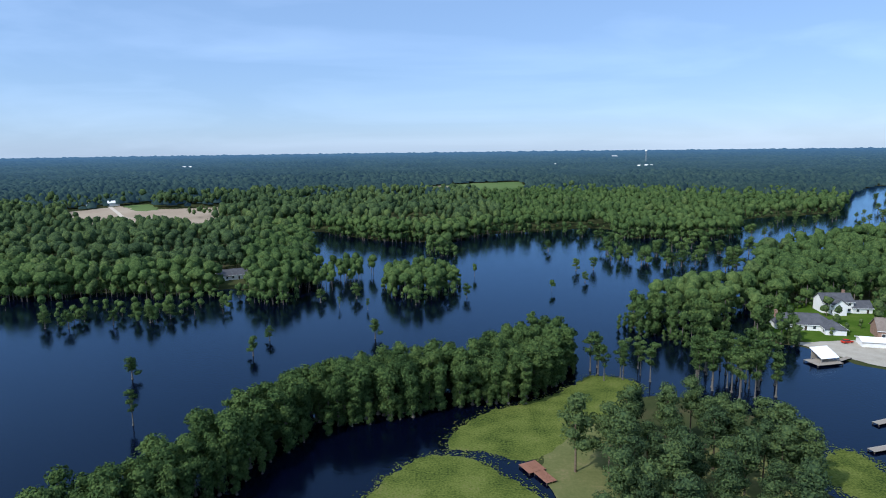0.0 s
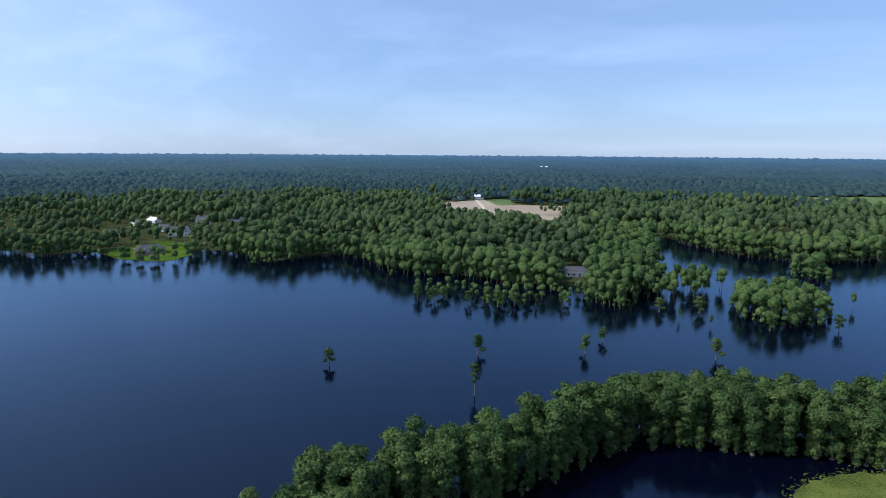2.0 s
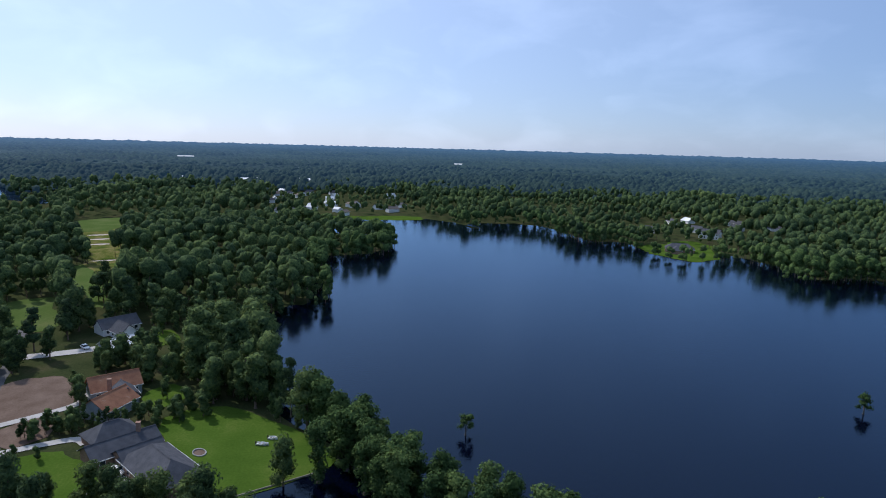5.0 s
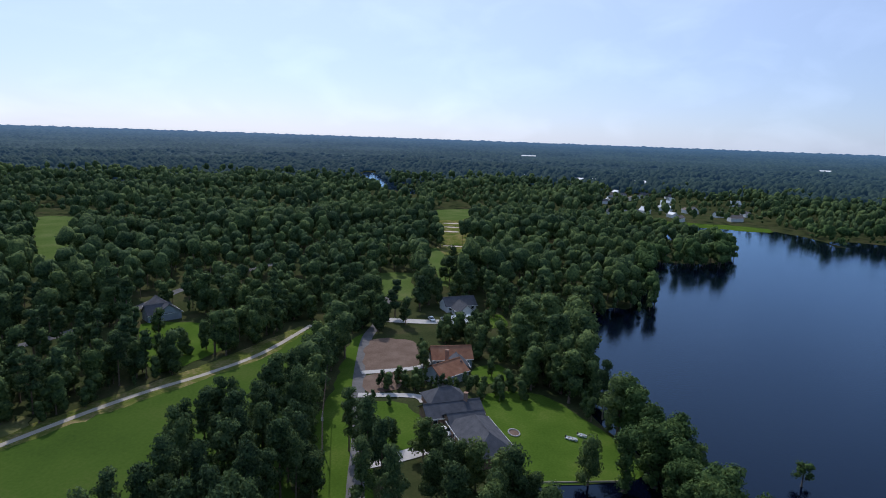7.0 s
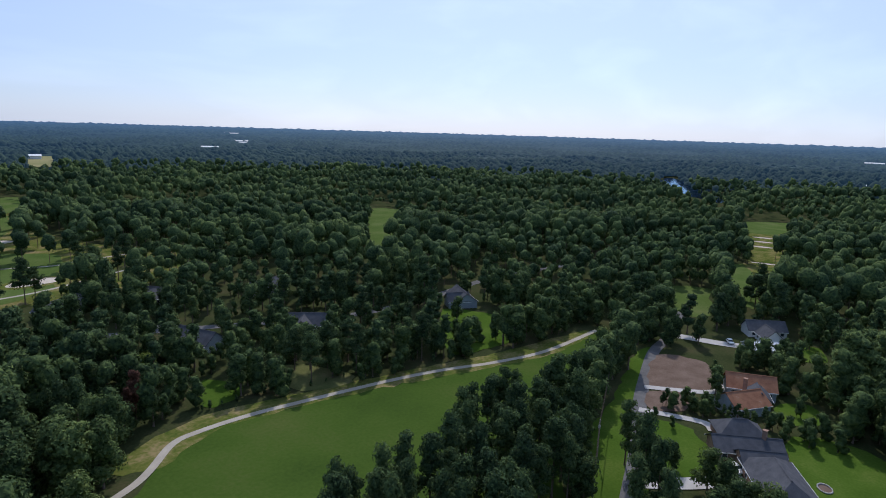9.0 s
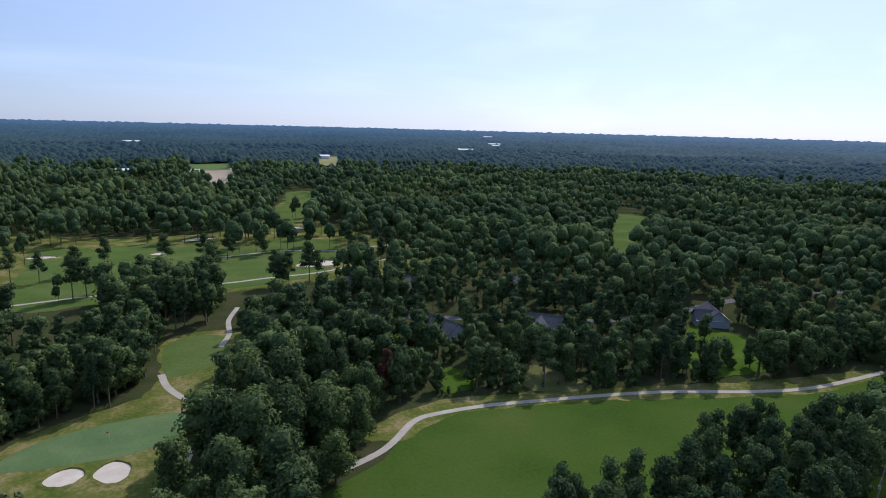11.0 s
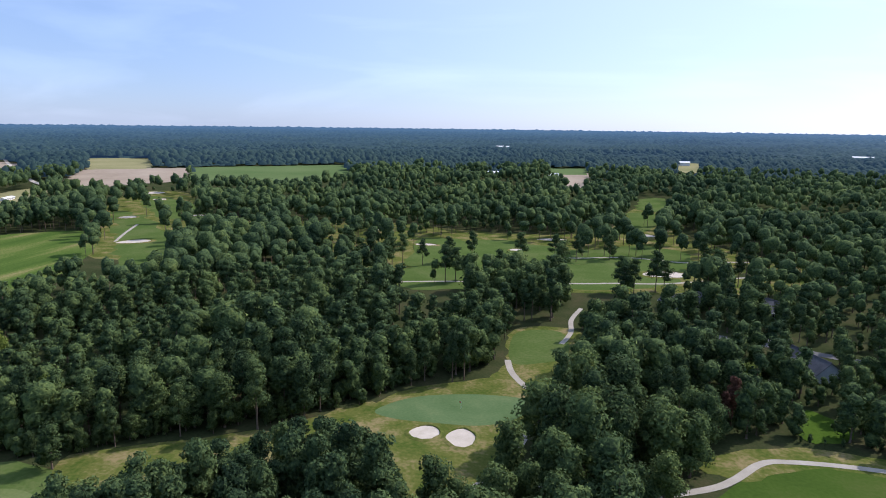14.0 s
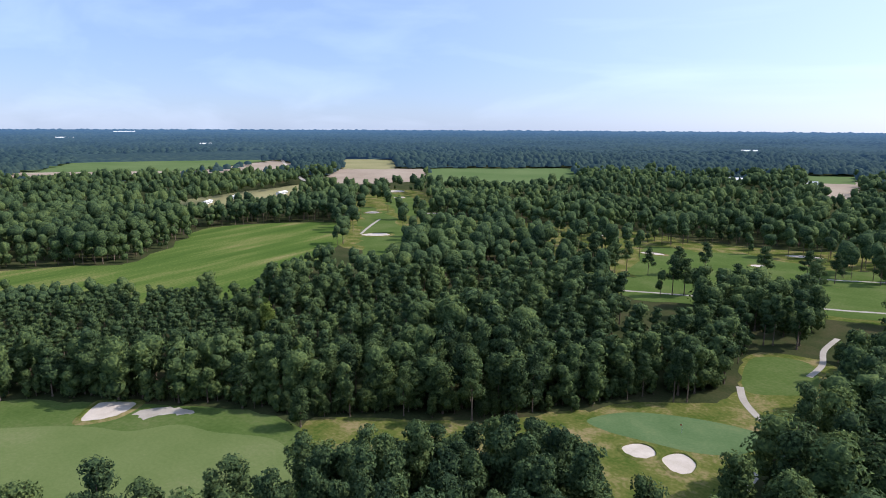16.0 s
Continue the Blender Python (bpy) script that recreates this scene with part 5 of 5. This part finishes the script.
def wing(root, cx, cy, turn, w, d, eave, ridge, hip=False, roof="roof_grey", wall="siding_white", windows=True, base=0.0):
    """One block of a house: walls, roof, ridge cap, windows and eaves board."""
    m = pose(cx, cy, base, 0, 0, turn)
    bm = bmesh.new()
    if hip:
        box(-w / 2, w / 2, -d / 2, d / 2, 0, eave, bm)
    else:
        ring = [(-d / 2, 0), (d / 2, 0), (d / 2, eave), (0, ridge - 0.1), (-d / 2, eave)]
        prism(bm, [[(x, y, z) for y, z in ring] for x in (-w / 2, w / 2)])
    parts = [part("wall", bm, wall, root)]
    parts.append(part("roof", roof_mesh(w, d, eave, ridge, hip), roof, root))
    k = d / 2 if hip else 0
    cap = bmesh.new()
    prism(cap, [[(x, -0.25, ridge + 0.0), (x, 0, ridge + 0.16), (x, 0.25, ridge + 0.0)] for x in (-w / 2 - 0.5 + k, w / 2 + 0.5 - k)])
    parts.append(part("ridge_cap", cap, roof, root))
    for s in (-1, 1):
        y = s * (d / 2 + 0.52)
        e = eave - 0.5 * (ridge - eave) / (d / 2)
        parts.append(part("eaves_board", box(-w / 2 - 0.5, w / 2 + 0.5, min(y, y + 0.06 * s), max(y, y + 0.06 * s), e - 0.22, e + 0.02), "paint", root))
    if windows:
        count = max(2, int(w / 3.4))
        levels = [1.0] if eave < 4.5 else [1.0, 3.9]
        for s in (-1, 1):
            for z in levels:
                for i in range(count):
                    x = -w / 2 + (i + 0.5) * w / count
                    y = s * (d / 2)
                    door = s == -1 and z == 1.0 and i == count // 2
                    z0, z1, hw = (0.05, 2.1, 0.5) if door else (z, z + 1.35, 0.6)
                    frame_bm = box(x - hw - 0.1, x + hw + 0.1, y - 0.06, y + 0.06, z0 - 0.1, z1 + 0.1)
                    f = part("door_frame" if door else "window_frame", frame_bm, "paint", root)
                    pane_y = y + s * 0.075
                    p = part("door" if door else "pane", box(x - hw, x + hw, min(pane_y - 0.02, pane_y), pane_y + 0.02, z0, z1), "dark" if door else "glass", f)
                    parts.append(f)
    for p in parts:
        p.matrix_basis = m
    return m


def house(name, label, wings, chimneys=(), category="house"):
    root = tagged(new(name), label, category)
    root.empty_display_size = 1
    for kw in wings:
        wing(root, *kw[0], **kw[1])
    for x, y, z in chimneys:
        bm = box(x - 0.5, x + 0.5, y - 0.5, y + 0.5, 0, z)
        box(x - 0.62, x + 0.62, y - 0.62, y + 0.62, z, z + 0.2, bm)
        part("chimney", bm, "brick", root)
    return root


G, R, B_, W_ = dict(roof="roof_grey"), dict(roof="roof_rust", wall="siding_grey"), dict(roof="roof_brown", wall="brick"), dict(roof="roof_white")
house("ranch_house", "long low house with dark grey shingle roofs beside a lawn",
      [((-161, -47.5, 127, 16.5, 8.5, 2.8, 5.2), dict(wall="brick", **G)), ((-169, -52, 127, 12, 9, 2.8, 5.8), dict(hip=True, wall="brick", **G)),
       ((-147.5, -35, 36, 21, 11.5, 3.3, 6.8), dict(hip=True, wall="brick", **G)), ((-156, -42, 127, 10, 7, 3.2, 5.2), dict(wall="brick", **G))], [(-163.5, -44, 7.2)])
house("rust_roofed_house", "house with patchy rust-red gable roofs and grey walls",
      [((-188, -58, 152, 12, 9.5, 3.4, 6.4), R), ((-203, -61, 118, 14, 9, 3.4, 6.6), R), ((-196, -56, 28, 8, 6, 3.4, 5.6), dict(roof="roof_grey", wall="siding_grey"))], [(-195.5, -60, 7.4)])
house("grey_gabled_house", "grey-roofed house with pale gable walls among trees",
      [((-272, -79, 130, 15, 8.5, 3.0, 6.2), dict(**G)), ((-263, -74, 40, 9, 7, 3.0, 6.2), dict(**G))])
house("garage", "small garage with light metal roof", [((-247, -72, 130, 11, 8, 2.8, 4.6), dict(roof="roof_white", wall="siding_grey"))], category="garage")
house("white_house", "white two-storey house with grey gable roof by the lake",
      [((188, 293, -5, 14, 9, 5.8, 9.0), G), ((199, 291, -5, 9, 8, 3.0, 5.6), G), ((186, 287, 85, 7, 6, 5.6, 8.0), G)], [(193, 294, 10)])
house("lakeside_house", "long white house with a dark grey hip roof by the lake",
      [((158, 267, -13, 24, 12, 3.0, 6.4), dict(hip=True, **G)), ((166, 258, 77, 10, 8, 3.0, 5.4), dict(hip=True, **G))], [(148, 270, 7)])
house("brick_house", "brown-roofed brick house behind a sandy bank", [((188, 250, -20, 16, 11, 4.0, 8.0), B_), ((196, 244, 70, 10, 8, 4.0, 7.0), B_)])
house("carport", "open white carport on a sandy bank", [((171, 240, -15, 9, 7, 2.6, 3.4), dict(windows=False, **W_))], category="carport")
house("shore_house", "grey-roofed house behind cypresses on the shore", [((-134, 389, 30, 22, 10, 3.2, 6.2), G), ((-122, 395, 30, 12, 8, 3.0, 5.4), G)])
house("peninsula_house", "dark-roofed house on a lakeside lawn", [((-446, 292, 60, 22, 11, 3.4, 7.0), dict(hip=True, wall="brick", **G)), ((-438, 284, 150, 10, 8, 3.2, 6.0), dict(hip=True, wall="brick", **G))])
house("white_house", "tall white house behind a lakeside lawn", [((-515, 368, 40, 18, 11, 5.8, 9.0), G)])
house("white_house", "white house among trees", [((-560, 330, 40, 18, 10, 3.2, 6.4), G)])
for (hx, hy), ht in zip(GLIMPSED, (60, 20, 140, 110, 30, 120)):
    house("house", "grey-roofed house half hidden among trees", [((hx, hy, ht, 17, 10, 3.4, 7.0), dict(wall="siding_grey", **G)), ((hx + 5, hy + 2, ht + 90, 10, 8, 3.4, 6.6), dict(wall="siding_grey", **G))])
for k, (hx, hy) in enumerate(TOWN):
    rk = random.Random(300 + k)
    house("town_house", "small pale house of a far lakeside settlement", [((hx, hy, rk.uniform(0, 180), rk.uniform(10, 16), rk.uniform(7, 9), rk.uniform(3, 4.5), rk.uniform(5.5, 7.5)),
          dict(windows=False, base=land(hx, hy), roof=rk.choice(("roof_grey", "roof_white", "roof_grey", "roof_brown"))))])
for hx, hy, ht in ((548, -491, -60), (533, -550, -75), (532, -440, -60)):
    house("mobile_home", "long low white mobile home in a clearing", [((hx, hy, ht, 18, 5, 2.8, 3.6), dict(roof="roof_white"))], category="mobile home")
for hx, hy, w, d, txt in ((1190, -1235, 18, 12, "white barn beside fields"), (-502, 945, 16, 8, "pale barn beside a bare field"), (-520, 915, 12, 8, "shed beside a bare field"), (139, 986, 24, 12, "grey roof among woods"),
                          (-18, -1000, 16, 10, "white barn by a field")):
    house("barn", txt, [((hx, hy, math.degrees(math.atan2(hy, hx)) + 90, w, d, 5, 8), dict(windows=False, base=land(hx, hy), **(G if "grey" in txt else W_)))], category="barn")
for hx, hy, w in SHEDS:
    house("warehouse", "distant long white industrial roof above the woods", [((hx, hy, math.degrees(math.atan2(hy, hx)) + 90, w * 0.75, 22, 6.5, 9), dict(windows=False, base=land(hx, hy) + (2.5 if math.hypot(hx, hy) > 1520 else 0), **W_))], category="warehouse")

# docks, boathouse, boats, poles
def deck(name, label, cx, cy, turn, w, d, mat, top=0.7, board=0.3, posts=((-1, -1), (1, -1), (1, 1), (-1, 1))):
    """A dock of single boards on joists and posts."""
    root = tagged(new(name), label, "dock")
    root.matrix_basis = pose(cx, cy, 0, 0, 0, turn)
    for sx, sy in posts:
        x, y = sx * (w / 2 - 0.2), sy * (d / 2 - 0.2)
        part("post", box(x - 0.12, x + 0.12, y - 0.12, y + 0.12, -1, top - 0.05), "dark", root)
    for y in (-d / 2 + 0.3, d / 2 - 0.3):
        part("joist", box(-w / 2, w / 2, y - 0.08, y + 0.08, top - 0.3, top - 0.07), "dark", root)
    n = int(w / board)
    first = None
    for i in range(n):
        x = -w / 2 + (i + 0.5) * w / n
        if first is None:
            b = part("board", box(-board * 0.46, board * 0.46, -d / 2, d / 2, top - 0.06, top), mat, root)
            first = b
        else:
            b = new("board", first.data)
            b.parent = root
        b.location = (x, 0, 0.008 * math.sin(i * 7.3))
    return root


deck("dock", "red-brown wooden dock at the lily pads", 21.5, 145.8, 115, 5.0, 5.0, "red_wood")
deck("dock", "red-brown wooden dock walkway", 24.0, 141.0, 115, 5.6, 3.0, "red_wood", 0.72)
deck("dock", "grey wooden dock on posts", 128, 170, 20, 10, 2.2, "wood")
deck("dock", "grey wooden dock on posts", 117, 154, 15, 12, 2.2, "wood")
deck("dock", "grey platform round the boathouse", 139.5, 220, 12, 11, 7, "wood", 0.8, 0.4)
deck("dock", "narrow grey walkway from the bank", 148.5, 222.5, 30, 8, 2, "wood", 0.8)
boat_house = tagged(new("boathouse"), "open boathouse with a white flat-pitched metal roof over the water", "boathouse")
for sx in (-4.2, 0, 4.2):
    for sy in (-3.4, 3.4):
        part("post", box(sx - 0.14, sx + 0.14, sy - 0.14, sy + 0.14, 0.8, 3.2 if sy < 0 else 5.9), "wood", boat_house)
bm = bmesh.new()
prism(bm, [[(-5, -4.4, 2.9), (5, -4.4, 2.9), (5, 4.4, 6.4), (-5, 4.4, 6.4)], [(-5, -4.4, 3.05), (5, -4.4, 3.05), (5, 4.4, 6.55), (-5, 4.4, 6.55)]])
part("roof", bm, "roof_white", boat_house)
part("back_wall", box(-4.2, 4.2, 3.3, 3.4, 1.0, 4.2), "wood", boat_house)
boat_house.matrix_basis = pose(140.5, 221.5, 0.2, 0, 0, 12) @ Matrix.Diagonal((0.78, 0.7, 0.75, 1))


def boat(x, y, turn, length, label, z=0.13):
    """A small open boat: hull with a pointed bow, gunwale and thwarts."""
    root = tagged(new("rowing_boat"), label, "boat")
    n = 9
    rows_out, rows_in = [], []
    for i in range(n):
        f = i / (n - 1)
        half = 0.75 * (1 - max(0, f - 0.45) ** 2 * 3.1) * (0.85 + 0.15 * min(1, f * 3))
        half = max(half, 0.05)
        x_ = (f - 0.5) * length
        sheer = 0.5 + 0.18 * f * f
        rows_out.append([(x_, -half, sheer), (x_, -half * 0.7, 0.05), (x_, half * 0.7, 0.05), (x_, half, sheer), (x_, half - 0.06, sheer), (x_, half * 0.62, 0.14), (x_, -half * 0.62, 0.14), (x_, -half + 0.06, sheer)])
    bm = bmesh.new()
    prism(bm, rows_out)
    part("hull", bm, "paint", root)
    for fx in (-0.25, 0.05, 0.28):
        part("thwart", box(fx * length - 0.14, fx * length + 0.14, -0.6, 0.6, 0.36, 0.41), "wood", root)
    part("outboard_motor", box(-length / 2 - 0.25, -length / 2 + 0.05, -0.15, 0.15, 0.1, 0.95, None, 0.05), "dark", root)
    root.matrix_basis = pose(x, y, z, 0, 0, turn)


boat(-160.5, -13, 75, 3.4, "white open boat drawn up on the lawn")
boat(-163.5, -10.5, 70, 2.7, "small white boat drawn up on the lawn")

pole = tagged(new("utility_pole"), "grey wooden utility pole with crossarm beside the road", "utility pole")
bm = bmesh.new()
prism(bm, [[(r * math.cos(a), r * math.sin(a), z) for a in np.linspace(0, 2 * math.pi, 9)[:-1]] for z, r in ((0, 0.17), (5, 0.14), (10.5, 0.10))])
part("post", bm, "wood", pole)
part("crossarm", box(-1.1, 1.1, -0.06, 0.06, 9.6, 9.75), "wood", pole)
part("transformer", box(0.15, 0.6, -0.25, 0.25, 8.2, 9.1, None, 0.06), "concrete", pole)
for x in (-1, -0.4, 0.4, 1):
    part("insulator", box(x - 0.05, x + 0.05, -0.05, 0.05, 9.75, 9.95), "concrete", pole)
pole.matrix_basis = pose(-131, -72.5, 0, 0, 0, 20)


def wire(a, b, sag):
    cu = bpy.data.curves.new("power_line", "CURVE")
    cu.dimensions, cu.bevel_depth, cu.bevel_resolution = "3D", 0.025, 1
    sp = cu.splines.new("POLY")
    sp.points.add(12)
    for i, p in enumerate(sp.points):
        f = i / 12
        v = Vector(a).lerp(Vector(b), f)
        p.co = (v.x, v.y, v.z - sag * 4 * f * (1 - f), 1)
    cu.materials.append(M["dark"])
    tagged(new("power_line", cu), "thin grey power line sagging from the pole", "cable", "power lines by the road")


for s in (-1, -0.4, 0.4, 1):
    wire((-131 + s * 0.94, -72.5 + s * 0.34, 9.95), (-108 + s, -60 + s * 0.4, 9.6), 0.8)
    wire((-131 + s * 0.94, -72.5 + s * 0.34, 9.95), (-180 + s, -97 + s * 0.4, 9.6), 0.9)

flag = tagged(new("golf_flag"), "thin golf flag standing in the putting green", "golf flag")
part("pole", box(-0.03, 0.03, -0.03, 0.03, 0, 2.3), "paint", flag)
part("cloth", box(0.03, 0.55, -0.01, 0.01, 1.95, 2.3), "red_paint", flag)
flag.matrix_basis = pose(20, -165, 0.14)

# ring of stones on the lawn
stones = tagged(new("flower_bed"), "round bed edged with pale stones on the lawn", "flower bed")
bm = bmesh.new()
bmesh.ops.create_circle(bm, cap_ends=True, radius=2.4, segments=20)
part("soil", bm, "straw", stones)
first = None
for i in range(22):
    a = i * 2 * math.pi / 22
    if first is None:
        bm = box(-0.32, 0.32, -0.24, 0.24, 0, 0.35, None, 0.08)
        o = part("stone", bm, "concrete", stones)
        first = o
    else:
        o = new("stone", first.data)
        o.parent = stones
    o.matrix_basis = pose(2.5 * math.cos(a), 2.5 * math.sin(a), 0, 0, 0, math.degrees(a) + 80 + 15 * math.sin(i * 5))
stones.matrix_basis = pose(-158.5, -28.5, 0.15, 0, 0, 30) @ Matrix.Diagonal((0.85, 0.6, 0.8, 1))

# low retaining wall at the lawn's edge
sea_wall = tagged(new("retaining_wall"), "low grey timber retaining wall at the lawn's edge", "retaining wall")
for i in range(14):
    f = i / 14
    x, y = -134 - 11 * f, -22 + 26 * f
    o = part("panel", box(-1.02, 1.02, -0.1, 0.1, -0.5, 0.45), "wood", sea_wall)
    o.matrix_basis = pose(x, y, 0, 0, 0, 113)


def car(x, y, turn, paint, label):
    """A parked car: body, cabin, four wheels, lights."""
    root = tagged(new("car"), label, "car")
    bm = bmesh.new()
    prism(bm, [[(px, -y_, z) for px, z in ((-2.2, 0.35), (2.2, 0.35), (2.25, 0.75), (1.1, 0.95), (-2.2, 1.0))] for y_ in (-0.9, 0.9)])
    part("body", bm, paint, root)
    bm = bmesh.new()
    prism(bm, [[(px, y_, z) for px, z in ((-1.9, 1.0), (1.0, 0.96), (0.4, 1.5), (-1.5, 1.5))] for y_ in (-0.78, 0.78)])
    cabin = part("cabin", bm, "glass", root)
    part("roof", box(-1.45, 0.35, -0.76, 0.76, 1.49, 1.54), paint, cabin)
    for wx in (-1.4, 1.4):
        for wy in (-0.85, 0.85):
            bm = bmesh.new()
            bmesh.ops.create_cone(bm, cap_ends=True, radius1=0.34, radius2=0.34, depth=0.22, segments=14)
            wheel = part("wheel", bm, "dark", root)
            wheel.matrix_basis = pose(wx, wy, 0.34, 90)
    for wy in (-0.6, 0.6):
        part("headlight", box(2.2, 2.28, wy - 0.18, wy + 0.18, 0.62, 0.78), "concrete", root)
    root.matrix_basis = pose(x, y, 0.2, 0, 0, turn)


car(-249, -84, 40, "paint", "white car parked on a concrete drive")
car(-151, -46, 60, "paint", "white car parked beside the house")
car(-126, -195, 30, "paint", "white car parked under trees")
car(163, 243, 10, "red_paint", "small red vehicle parked on the sandy bank")

# single lily pads along the edges of the beds
def pads(name, outline, count, seed):
    g = np.random.default_rng(seed)
    q = ragged(curve(outline), 1.1, 1.5)
    a = np.linspace(0, 2 * math.pi, 7)[:-1]
    disc = np.stack([np.cos(a), np.sin(a), np.zeros(6)], 1)
    fan = np.array([(0, i, i + 1) for i in range(1, 5)])
    vs, ts = [], []
    for i in range(count):
        x, y = q[g.integers(0, len(q))]
        x, y = x + g.normal() * 1.3, y + g.normal() * 1.3
        r = g.uniform(0.12, 0.28)
        tilt = np.array((1, 1, 0)) * r
        vs.append(disc * tilt + np.array((x, y, 0.07 + g.uniform(0, 0.03))) + np.outer(disc[:, 0], (0, 0, g.uniform(-0.03, 0.03))))
        ts.append(fan + 6 * i)
    tagged(new(name, mesh_from(name, np.concatenate(vs), np.concatenate(ts), M["lily"])), "loose yellow-green lily pads along open water", "lily pads", kind="stuff")


for k, outline in enumerate(LILIES):
    pads("loose_lily_pads", outline, 1500, 60 + k)


# a far water tower, and sheds by the bare field
tower = tagged(new("water_tower"), "white water tower far off above the woods", "water tower")
tower.matrix_basis = pose(768, 2379, land(768, 2379))
for k in range(6):
    a = k * math.pi / 3
    part("leg", box(2.4 * math.cos(a) - 0.15, 2.4 * math.cos(a) + 0.15, 2.4 * math.sin(a) - 0.15, 2.4 * math.sin(a) + 0.15, 0, 50), "siding_grey", tower)
tank = bmesh.new()
bmesh.ops.create_uvsphere(tank, u_segments=20, v_segments=12, radius=4.5, matrix=Matrix.Translation((0, 0, 52)) @ Matrix.Diagonal((1, 1, 0.75, 1)))
part("tank", tank, "siding_white", tower)
